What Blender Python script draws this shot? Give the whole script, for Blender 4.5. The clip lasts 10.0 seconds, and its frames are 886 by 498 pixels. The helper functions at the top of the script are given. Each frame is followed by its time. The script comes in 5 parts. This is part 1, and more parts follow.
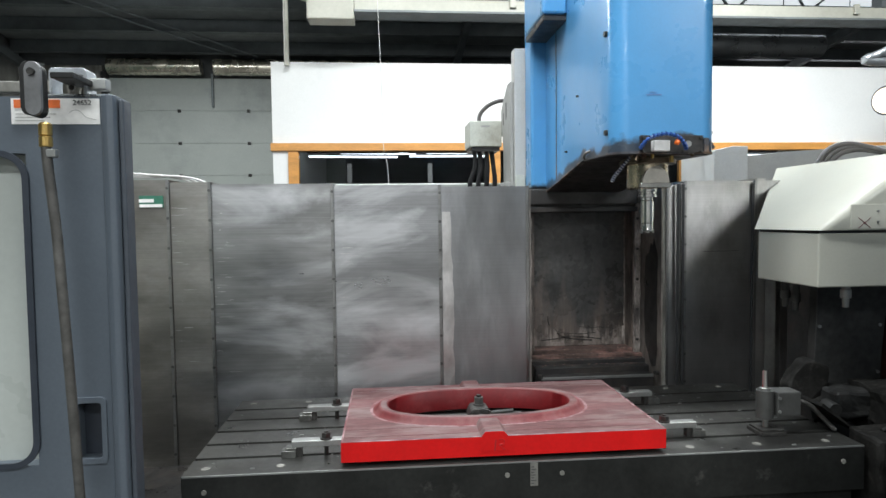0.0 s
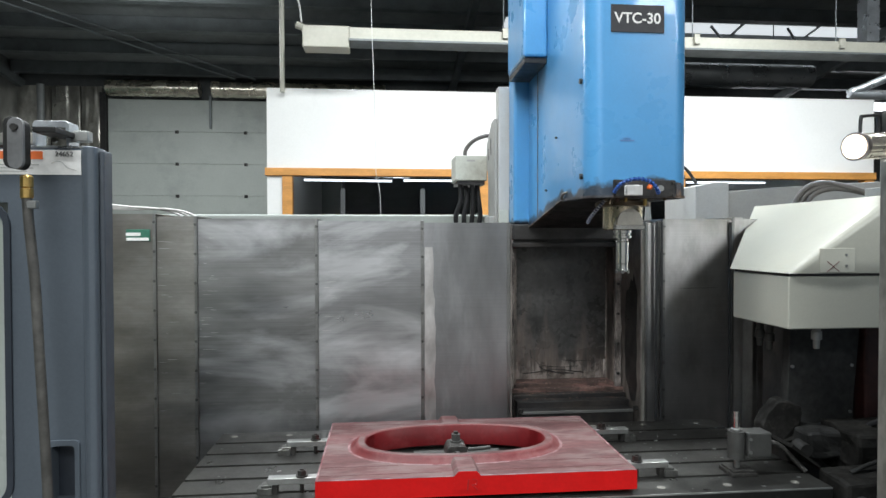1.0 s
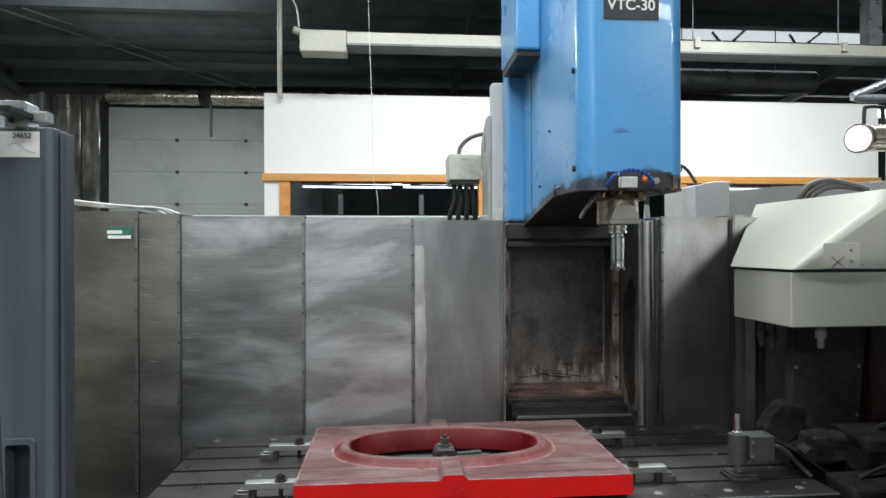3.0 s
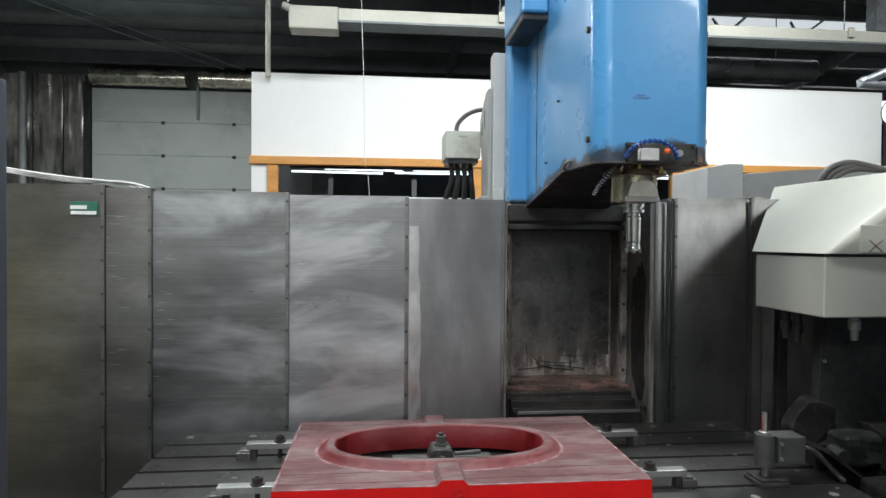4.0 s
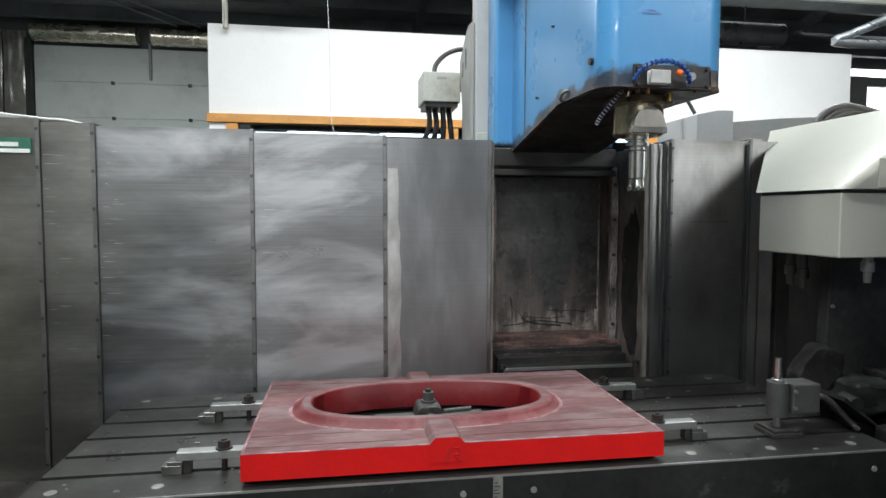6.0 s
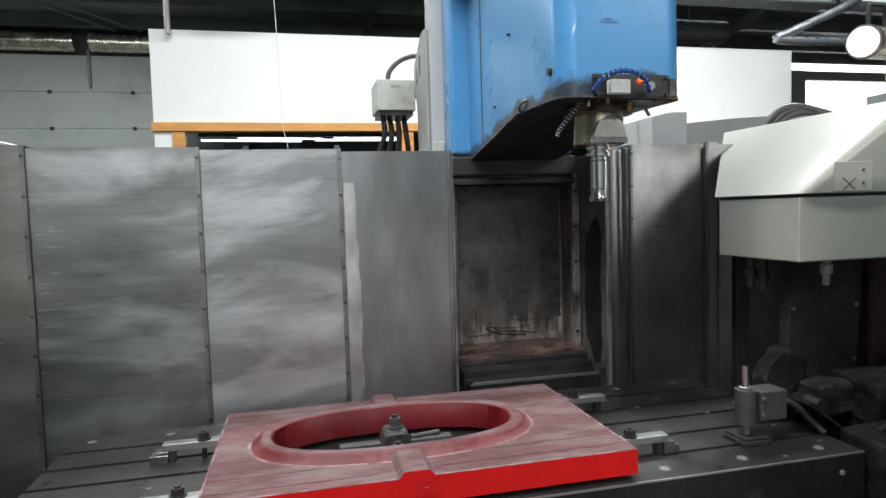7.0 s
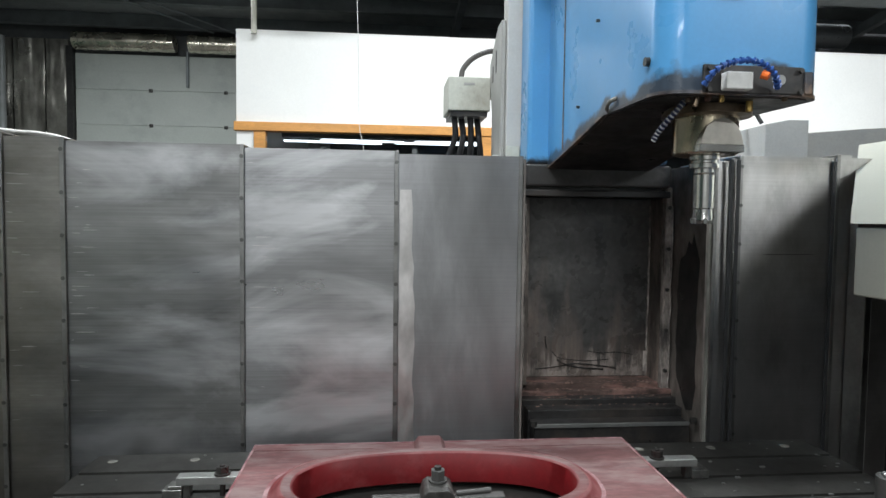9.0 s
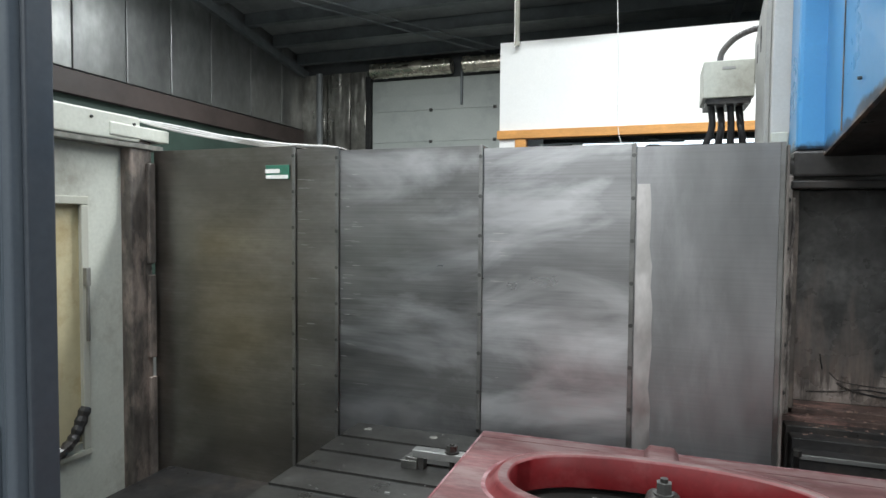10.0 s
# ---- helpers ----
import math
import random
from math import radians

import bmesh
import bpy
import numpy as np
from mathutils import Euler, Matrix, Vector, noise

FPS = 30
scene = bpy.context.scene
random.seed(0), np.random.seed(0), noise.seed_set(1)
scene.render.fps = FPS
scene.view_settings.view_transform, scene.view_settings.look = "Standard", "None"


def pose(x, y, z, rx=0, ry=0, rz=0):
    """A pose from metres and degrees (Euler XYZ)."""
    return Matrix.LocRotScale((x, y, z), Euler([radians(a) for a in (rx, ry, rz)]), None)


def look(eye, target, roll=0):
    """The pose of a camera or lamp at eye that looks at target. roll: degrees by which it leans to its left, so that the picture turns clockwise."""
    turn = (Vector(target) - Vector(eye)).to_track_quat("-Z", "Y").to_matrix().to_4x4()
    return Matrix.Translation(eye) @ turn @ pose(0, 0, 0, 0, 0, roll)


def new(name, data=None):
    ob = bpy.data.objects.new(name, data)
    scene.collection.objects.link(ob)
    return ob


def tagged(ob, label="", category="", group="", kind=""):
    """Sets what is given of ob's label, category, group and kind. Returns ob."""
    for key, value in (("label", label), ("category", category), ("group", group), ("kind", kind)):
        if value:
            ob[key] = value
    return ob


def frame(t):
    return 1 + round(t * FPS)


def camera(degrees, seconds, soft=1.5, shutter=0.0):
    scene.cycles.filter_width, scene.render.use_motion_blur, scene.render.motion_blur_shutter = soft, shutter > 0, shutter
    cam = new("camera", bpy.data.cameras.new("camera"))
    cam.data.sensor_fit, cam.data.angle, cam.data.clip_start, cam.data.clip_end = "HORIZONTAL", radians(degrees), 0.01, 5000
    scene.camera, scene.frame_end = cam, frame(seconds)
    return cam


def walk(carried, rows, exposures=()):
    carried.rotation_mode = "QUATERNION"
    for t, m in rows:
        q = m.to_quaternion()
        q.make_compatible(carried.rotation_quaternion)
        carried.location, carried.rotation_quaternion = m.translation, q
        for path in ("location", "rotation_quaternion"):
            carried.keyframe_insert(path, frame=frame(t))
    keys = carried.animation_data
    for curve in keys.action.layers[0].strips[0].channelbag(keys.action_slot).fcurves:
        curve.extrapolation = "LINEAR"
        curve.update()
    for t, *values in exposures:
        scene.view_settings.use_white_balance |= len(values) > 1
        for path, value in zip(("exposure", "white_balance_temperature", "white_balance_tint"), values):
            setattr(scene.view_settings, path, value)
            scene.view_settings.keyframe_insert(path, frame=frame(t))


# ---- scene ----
cam = camera(71.4, 10.0)
PATH = [
    (0, (1.348, 1.024, 1.598), (1.522, 3.014, 1.501), -0.7),
    (0.5, (1.368, 0.94, 1.654), (1.576, 2.928, 1.6), 0.8),
    (1, (1.409, 0.978, 1.667), (1.591, 2.969, 1.631), -0.1),
    (1.5, (1.433, 1.008, 1.655), (1.699, 2.99, 1.599), 0.0),
    (2, (1.455, 1.031, 1.637), (1.655, 3.02, 1.667), -0.9),
    (2.5, (1.467, 1.038, 1.625), (1.632, 3.031, 1.637), -1.2),
    (2.7, (1.468, 1.043, 1.623), (1.635, 3.036, 1.628), -0.1),
    (3.8, (1.467, 1.173, 1.585), (1.65, 3.165, 1.568), -0.5),
    (4, (1.464, 1.251, 1.579), (1.663, 3.241, 1.548), 0.4),
    (4.5, (1.409, 1.382, 1.519), (1.738, 3.354, 1.485), -0.0),
    (5, (1.398, 1.412, 1.472), (1.721, 3.381, 1.339), 0.1),
    (5.2, (1.404, 1.425, 1.455), (1.694, 3.398, 1.304), 0.6),
    (6.3, (1.424, 1.453, 1.494), (1.775, 3.418, 1.384), -0.4),
    (6.5, (1.42, 1.465, 1.503), (1.898, 3.404, 1.384), -0.3),
    (7, (1.427, 1.507, 1.528), (1.872, 3.453, 1.404), -1.7),
    (7.5, (1.513, 1.622, 1.549), (1.964, 3.57, 1.524), -1.3),
    (8, (1.577, 1.689, 1.539), (1.904, 3.662, 1.517), 0.6),
    (8.5, (1.583, 1.734, 1.545), (1.786, 3.723, 1.497), -0.2),
    (9, (1.525, 1.756, 1.548), (1.713, 3.745, 1.446), 0.7),
    (9.5, (1.508, 1.729, 1.528), (1.311, 3.716, 1.423), -0.7),
    (10, (1.621, 1.769, 1.516), (0.967, 3.657, 1.431), 0.5),
]
# the path and the exposure along it
walk(cam, [(t, look(eye, target, roll)) for t, eye, target, roll in PATH],
     exposures=[(0, 0.24), (2.5, 0.06), (4.5, -0.03), (5.0, 0.04), (6.5, 0.10), (8.0, 0.0), (9.0, 0.12), (10.0, 0.20)])

# ---- light ----
world = bpy.data.worlds.new("world")
scene.world = world
world.use_nodes = True
world.node_tree.nodes["Background"].inputs[0].default_value = (0.55, 0.6, 0.65, 1)
world.node_tree.nodes["Background"].inputs[1].default_value = 0.05
scene.view_settings.exposure = 0.0


def tube_row(x, y, z, sx, sy, watts, color=(0.93, 0.98, 1.0)):
    data = bpy.data.lights.new("unseen_hall_light", "AREA")
    data.shape, data.size, data.size_y, data.energy, data.color = "RECTANGLE", sx, sy, watts, color
    new("unseen_hall_light", data).matrix_world = pose(x, y, z)
    # weaker upward copy, added to lift the roof's brightness
    up = data.copy()
    up.energy = watts * 0.3
    new("unseen_hall_light", up).matrix_world = pose(x, y, z + 0.06, 180)


# unseen lamp rows; the rearmost and far-right ones are added to brighten the covers
for lx, ly, lz, lw in ((0.6, -5.2, 4.3, 150), (0.0, -1.8, 4.8, 170), (0.7, 2.0, 4.9, 190), (1.8, 5.0, 4.7, 165), (5.0, 5.0, 4.7, 225), (5.8, -2.0, 4.4, 205)):
    tube_row(lx, ly, lz, 3.2, 0.4, lw)
# one more added lamp for the sectional door and rear wall
tube_row(-2.0, 8.6, 4.5, 2.6, 0.3, 170)


# ---- materials ----
def surf(name, base, rough=0.5, metal=0.0, var=0.18, scale=5.0, stretch=(1, 1, 1), fine=60.0, fine_var=0.08, bump=0.15,
         rough_var=0.12, stain=None, stain_amt=0.0, stain_scale=2.0, stain_cut=0.5, coat=0.0, rnd=0.0, grain=0.0, twist=0.0, stain_z=None, spec=0.5, aniso=0.0):
    """Base colour with variation at two scales, stains with a shape of their own, uneven gloss and fine relief."""
    m = bpy.data.materials.new(name)
    m.use_nodes = True
    nt = m.node_tree
    b = nt.nodes["Principled BSDF"]
    N, L = nt.nodes.new, nt.links.new
    tc = N("ShaderNodeTexCoord")
    mp = N("ShaderNodeMapping")
    mp.inputs["Scale"].default_value = stretch
    L(tc.outputs["Object"], mp.inputs["Vector"])

    def tex(s, detail, rough_=0.6, vec=None):
        n = N("ShaderNodeTexNoise")
        n.inputs["Scale"].default_value, n.inputs["Detail"].default_value, n.inputs["Roughness"].default_value = s, detail, rough_
        L((vec or mp).outputs[0], n.inputs["Vector"])
        return n

    def mapr(src, lo, hi, a=0.3, c=0.7):
        r = N("ShaderNodeMapRange")
        r.inputs["From Min"].default_value, r.inputs["From Max"].default_value = a, c
        r.inputs["To Min"].default_value, r.inputs["To Max"].default_value = lo, hi
        L(src, r.inputs["Value"])
        return r.outputs[0]

    def mul(a_, b_):
        n = N("ShaderNodeMath")
        n.operation = "MULTIPLY"
        L(a_, n.inputs[0])
        L(b_, n.inputs[1])
        return n.outputs[0]

    big, small = tex(scale, 4), tex(fine, 3)
    f = mul(mapr(big.outputs[0], 1 - var, 1 + var), mapr(small.outputs[0], 1 - fine_var, 1 + fine_var))
    if grain:
        gm = N("ShaderNodeMapping")
        gm.inputs["Scale"].default_value = (1.2, 1.2, 90)
        L(tc.outputs["Object"], gm.inputs["Vector"])
        f = mul(f, mapr(tex(2.2, 3, 0.6, gm).outputs[0], 1 - grain, 1 + grain))
    if rnd:
        oi = N("ShaderNodeObjectInfo")
        f = mul(f, mapr(oi.outputs["Random"], 1 - rnd, 1 + rnd, 0, 1))
    mix = N("ShaderNodeMix")
    mix.data_type, mix.blend_type = "RGBA", "MULTIPLY"
    mix.inputs["Factor"].default_value = 1.0
    mix.inputs["A"].default_value = (*base, 1)
    comb = N("ShaderNodeCombineColor")
    for i in range(3):
        L(f, comb.inputs[i])
    L(comb.outputs[0], mix.inputs["B"])
    col = mix.outputs["Result"]
    if stain:
        st = tex(stain_scale, 8, 0.68 if not twist else 0.55, mp)
        st.inputs["Distortion"].default_value = twist
        src = st.outputs[0]
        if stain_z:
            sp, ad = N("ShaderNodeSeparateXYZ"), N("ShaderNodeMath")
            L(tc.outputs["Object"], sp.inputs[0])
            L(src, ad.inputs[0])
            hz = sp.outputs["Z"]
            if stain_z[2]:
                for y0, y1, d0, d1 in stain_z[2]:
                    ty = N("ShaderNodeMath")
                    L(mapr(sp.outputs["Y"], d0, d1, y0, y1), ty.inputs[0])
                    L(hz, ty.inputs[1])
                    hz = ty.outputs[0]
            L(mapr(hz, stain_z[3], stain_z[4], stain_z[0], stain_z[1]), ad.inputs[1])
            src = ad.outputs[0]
        s2 = N("ShaderNodeMix")
        s2.data_type = "RGBA"
        L(mapr(src, 0, stain_amt, stain_cut - 0.06, stain_cut + 0.10), s2.inputs["Factor"])
        L(col, s2.inputs["A"])
        s2.inputs["B"].default_value = (*stain, 1)
        col = s2.outputs["Result"]
    L(col, b.inputs["Base Color"])
    b.inputs["Metallic"].default_value = metal
    L(mapr(tex(scale * 1.7, 5).outputs[0], max(0.03, rough - rough_var), min(1, rough + rough_var)), b.inputs["Roughness"])
    b.inputs["Specular IOR Level"].default_value = spec
    b.inputs["Coat Weight"].default_value = coat
    if aniso:
        up = N("ShaderNodeCombineXYZ")
        up.inputs["Z"].default_value = 1.0
        L(up.outputs[0], b.inputs["Tangent"])
        b.inputs["Anisotropic"].default_value = aniso
    if bump:
        bp = N("ShaderNodeBump")
        bp.inputs["Strength"].default_value, bp.inputs["Distance"].default_value = bump, 0.002
        L(small.outputs[0], bp.inputs["Height"])
        L(bp.outputs[0], b.inputs["Normal"])
    return m


def glow(name, color, strength):
    m = bpy.data.materials.new(name)
    m.use_nodes = True
    b = m.node_tree.nodes["Principled BSDF"]
    b.inputs["Base Color"].default_value = (*color, 1)
    b.inputs["Emission Color"].default_value = (*color, 1)
    b.inputs["Emission Strength"].default_value = strength
    return m


def streaked_plate():
    """Oily black plate with vertical coolant runs and a pale dried crust along its lower edge."""
    m = surf("stained_column_plate", (0.072, 0.070, 0.068), 0.32, 0.25, 0.5, 6, (1, 1, 1), 45, 0.3, 0.25, 0.15)
    nt = m.node_tree
    b = nt.nodes["Principled BSDF"]
    N, L = nt.nodes.new, nt.links.new
    tc = N("ShaderNodeTexCoord")
    sp = N("ShaderNodeSeparateXYZ")
    L(tc.outputs["Object"], sp.inputs[0])

    def runs(scale, seed, detail=5.0):
        mp, n = N("ShaderNodeMapping"), N("ShaderNodeTexNoise")
        mp.inputs["Scale"].default_value = scale
        mp.inputs["Location"].default_value = (seed, 0, seed)
        n.inputs["Scale"].default_value, n.inputs["Detail"].default_value, n.inputs["Roughness"].default_value = 1.0, detail, 0.65
        L(tc.outputs["Object"], mp.inputs["Vector"])
        L(mp.outputs[0], n.inputs["Vector"])
        return n.outputs[0]

    def mapr(src, lo, hi, a, c):
        r = N("ShaderNodeMapRange")
        for key, v in (("From Min", a), ("From Max", c), ("To Min", lo), ("To Max", hi)):
            r.inputs[key].default_value = v
        L(src, r.inputs["Value"])
        return r.outputs[0]

    def calc(op, a, c):
        n = N("ShaderNodeMath")
        n.operation = op
        L(a, n.inputs[0])
        L(c, n.inputs[1])
        return n.outputs[0]

    def layer(under_, color, fac):
        mix = N("ShaderNodeMix")
        mix.data_type = "RGBA"
        L(fac, mix.inputs["Factor"])
        L(under_, mix.inputs["A"])
        mix.inputs["B"].default_value = (*color, 1)
        return mix.outputs["Result"]

    col = b.inputs["Base Color"].links[0].from_socket
    wide, thin, blot = runs((9, 1, 2.2), 3.0), runs((46, 1, 5), 7.0), runs((11, 1, 7), 1.0, 7.0)
    brown = calc("MULTIPLY", mapr(calc("ADD", wide, mapr(sp.outputs["Z"], 0.20, -0.16, 1.06, 1.45)), 0, 0.8, 0.50, 0.72), mapr(thin, 0.25, 1.0, 0.35, 0.6))
    col = layer(col, (0.23, 0.18, 0.155), brown)
    crust = calc("MULTIPLY", mapr(calc("ADD", thin, mapr(sp.outputs["Z"], 0.26, -0.36, 0.985, 1.17)), 0, 1, 0.52, 0.66), mapr(blot, 0.05, 0.85, 0.42, 0.58))
    col = layer(col, (0.46, 0.40, 0.365), crust)
    L(col, b.inputs["Base Color"])
    return m


STEEL = surf("brushed_steel", (0.252, 0.250, 0.248), 0.37, 0.95, 0.36, 1.9, (0.8, 1, 2.4), 14, 0.05, 0.05, 0.10, (0.82, 0.82, 0.84), 0.50, 1.6, 0.52, rnd=0.05, grain=0.11, twist=0.7, aniso=0.5)
STEEL_BRIGHT = surf("freshly_brushed_steel", (0.31, 0.31, 0.315), 0.36, 0.95, 0.28, 1.7, (0.8, 1, 2.2), 14, 0.05, 0.05, 0.10, (0.84, 0.84, 0.86), 0.45, 2.0, 0.52, grain=0.10, twist=0.8, aniso=0.5)
STEEL_PLAIN = surf("plain_brushed_steel", (0.30, 0.30, 0.306), 0.37, 0.95, 0.14, 2.0, (2.2, 1, 0.7), 14, 0.05, 0.05, 0.08, (0.46, 0.46, 0.47), 0.6, 1.4, 0.58, grain=0.04, aniso=0.6)
# brown patches stand in for dull reflections on the right covers
STEEL_DIM = surf("reflection_toned_steel", (0.47, 0.46, 0.455), 0.36, 0.95, 0.25, 1.8, (1.6, 1, 0.7), 14, 0.06, 0.05, 0.10, (0.25, 0.235, 0.22), 0.6, 2.2, 0.56, grain=0.05, aniso=0.75)
STEEL_EDGE = surf("steel_edge", (0.31, 0.307, 0.30), 0.4, 1.0, 0.2, 9)
STEEL_WORN = surf("rubbed_steel", (0.58, 0.56, 0.55), 0.42, 1.0, 0.25, 9, (1, 1, 0.5), 50, aniso=0.4)
STEEL_BROWN = surf("oily_steel", (0.30, 0.287, 0.27), 0.38, 1.0, 0.25, 1.8, (1, 1, 2.2), 30, 0.06, 0.06, 0.09, (0.18, 0.167, 0.15), 0.6, 1.3, 0.52, grain=0.08, aniso=0.6)
SCREW = surf("screw_steel", (0.16, 0.158, 0.155), 0.4, 1.0, 0.2, 40)
# table tones, lowered partly for the shade on its front and right end
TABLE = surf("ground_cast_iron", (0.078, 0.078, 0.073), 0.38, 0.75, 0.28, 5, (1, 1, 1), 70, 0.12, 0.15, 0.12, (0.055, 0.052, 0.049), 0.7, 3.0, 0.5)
TABLE_SIDE = surf("oily_shaded_iron", (0.030, 0.031, 0.029), 0.45, 0.6, 0.3, 6, (1, 1, 1), 60, 0.15, 0.2, 0.12, (0.22, 0.21, 0.20), 0.5, 9.0, 0.68)
SLOT = surf("slot_shadowed_iron", (0.06, 0.06, 0.058), 0.6, 0.5, 0.3, 20)
RED = surf("red_paint", (0.60, 0.006, 0.006), 0.55, 0, 0.10, 8, (1, 1, 1), 90, 0.05, 0.12, spec=0.25)
RED_DUST = surf("red_paint_dusty", (0.120, 0.056, 0.056), 0.68, 0, 0.32, 4.0, (0.6, 1.8, 1), 50, 0.2, 0.12, 0.1, (0.215, 0.165, 0.16), 0.6, 7.0, 0.50, spec=0.25)
# rubbed red for the rim's slopes, darkened to carry their shade
RED_RIM_SHADED = surf("red_paint_rubbed_shaded", (0.135, 0.026, 0.028), 0.5, 0, 0.25, 5, (1, 1, 1), 60, 0.1, 0.1, 0.1, (0.20, 0.085, 0.085), 0.6, 9, 0.53, spec=0.3)
# same red with the shade inside the oval opening put into it
RED_WALL_SHADED = surf("shaded_red_paint", (0.115, 0.005, 0.007), 0.45, 0, 0.2, 5, (1, 1, 1), 60, 0.1, 0.1, 0.1, (0.20, 0.05, 0.05), 0.4, 8, 0.58, spec=0.3)
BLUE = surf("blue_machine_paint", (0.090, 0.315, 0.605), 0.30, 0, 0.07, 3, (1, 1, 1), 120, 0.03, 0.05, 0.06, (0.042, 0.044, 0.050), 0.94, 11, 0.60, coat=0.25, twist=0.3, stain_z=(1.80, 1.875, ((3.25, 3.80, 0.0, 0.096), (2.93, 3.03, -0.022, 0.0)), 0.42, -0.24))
BLUE_WORN = surf("blue_paint_worn_to_metal", (0.075, 0.075, 0.085), 0.42, 0.3, 0.4, 14, (1, 1, 1), 80, 0.2, 0.25, 0.15, (0.30, 0.19, 0.115), 0.85, 9, 0.53)
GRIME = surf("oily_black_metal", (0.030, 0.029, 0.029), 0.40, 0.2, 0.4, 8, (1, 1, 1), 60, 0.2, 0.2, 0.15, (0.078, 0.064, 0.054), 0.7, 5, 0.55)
PLATE_DARK = streaked_plate()
SMOKED = surf("oil_smoked_metal", (0.070, 0.067, 0.065), 0.36, 0.3, 0.35, 7, (1, 1, 1), 60, 0.2, 0.2, 0.12, (0.035, 0.033, 0.032), 0.7, 6, 0.54)
PLATE_LOW = surf("coolant_dried_plate", (0.105, 0.09, 0.08), 0.5, 0.3, 0.5, 10, (1, 1, 0.4), 50, 0.3, 0.3, 0.15, (0.36, 0.29, 0.25), 0.85, 9, 0.55)
RUST = surf("pink_dust_on_sill", (0.10, 0.065, 0.055), 0.65, 0.1, 0.5, 16, (0.5, 1, 1), 90, 0.3, 0.4, 0.1, (0.36, 0.20, 0.17), 0.9, 14, 0.55)
GASKET = surf("worn_grey_strip", (0.22, 0.215, 0.195), 0.5, 0.4, 0.4, 10, (1, 1, 0.4), 60, 0.2, 0.25, 0.1, (0.40, 0.38, 0.34), 0.6, 8, 0.58)
DOOR = surf("slate_grey_enamel", (0.098, 0.117, 0.140), 0.36, 0, 0.06, 2, (1, 1, 1), 160, 0.05, 0.12, 0.06, (0.16, 0.18, 0.2), 0.4, 4, 0.66)
DOOR_DARK = surf("dark_slate_plastic", (0.035, 0.042, 0.055), 0.4, 0, 0.1, 6)
BEIGE = surf("cream_enamel", (0.44, 0.435, 0.375), 0.30, 0, 0.05, 2.5, (1, 1, 1), 140, 0.03, 0.03, 0.01)
BEIGE_SIDE = surf("dirty_cream_enamel", (0.52, 0.53, 0.47), 0.5, 0, 0.12, 3, (1, 1, 1), 80, 0.06, 0.1, 0.1, (0.20, 0.17, 0.13), 0.7, 2.6, 0.58)
GREYBOX = surf("grey_enamel", (0.36, 0.36, 0.345), 0.5, 0, 0.1, 5, (1, 1, 1), 120, 0.05, 0.1, 0.1, (0.24, 0.23, 0.21), 0.5, 5, 0.58)
WHITE = surf("white_board", (0.86, 0.86, 0.84), 0.6, 0, 0.03, 1.2, (1, 1, 1), 60, 0.02, 0.05, 0.06, (0.72, 0.72, 0.70), 0.4, 2.5, 0.68)
PAPER = surf("paper_label", (0.78, 0.77, 0.75), 0.55, 0, 0.05, 20)
ORANGE = surf("orange_print", (0.75, 0.16, 0.035), 0.55, 0, 0.06, 20)
GREEN = surf("green_print", (0.035, 0.15, 0.10), 0.4, 0, 0.08, 30)
INK = surf("black_ink", (0.03, 0.03, 0.035), 0.5, 0, 0.1, 40)
WOOD = surf("varnished_pine", (0.62, 0.29, 0.075), 0.45, 0, 0.2, 3, (1, 6, 6), 25, 0.12, 0.12, 0.1, (0.36, 0.14, 0.03), 0.4, 6, 0.60)
GARAGE = surf("grey_green_sectional_steel", (0.36, 0.385, 0.36), 0.55, 0, 0.06, 1.2, (1, 1, 1), 40, 0.04, 0.08, 0.08, (0.2, 0.22, 0.21), 0.5, 0.9, 0.55)
FOIL_DULL = surf("dull_foil_facing", (0.20, 0.205, 0.20), 0.42, 0.75, 0.30, 1.0, (1, 1, 0.5), 9, 0.15, 0.5, 0.12, (0.12, 0.118, 0.112), 0.5, 0.8, 0.52)
FOIL_PANEL = surf("aged_foil_facing", (0.36, 0.35, 0.315), 0.34, 0.95, 0.35, 1.6, (1, 1, 0.6), 9, 0.2, 0.7, 0.12, (0.13, 0.122, 0.112), 0.7, 1.4, 0.52)
FOIL = surf("crinkled_foil", (0.80, 0.74, 0.62), 0.26, 1.0, 0.25, 2.4, (1, 1, 1), 9, 0.2, 0.7, 0.12, (0.20, 0.18, 0.16), 0.5, 1.6, 0.57)
HALL_DARK = surf("dark_insulation", (0.075, 0.08, 0.082), 0.6, 0.1, 0.3, 1.2, (1, 1, 1), 12, 0.15, 0.2)
ROOF = surf("roof_sheet", (0.235, 0.25, 0.25), 0.5, 0.2, 0.3, 0.8, (1, 1, 1), 10, 0.1, 0.1)
PURLIN = surf("painted_purlin", (0.135, 0.15, 0.155), 0.5, 0.3, 0.25, 3)
CONCRETE = surf("worn_concrete", (0.10, 0.097, 0.092), 0.6, 0, 0.25, 1.4, (1, 1, 1), 30, 0.12, 0.15, 0.12, (0.07, 0.065, 0.06), 0.6, 1.0, 0.55)
BROWN = surf("brown_board", (0.052, 0.038, 0.034), 0.6, 0, 0.2, 2)
DKGREEN = surf("dark_green_paint", (0.035, 0.06, 0.048), 0.5, 0, 0.2, 2)
FIXTURE = surf("cream_sheet_housing", (0.41, 0.40, 0.34), 0.45, 0.1, 0.12, 1.5, (1, 1, 1), 30, 0.05, 0.1, 0.1, (0.34, 0.33, 0.28), 0.5, 3, 0.57)
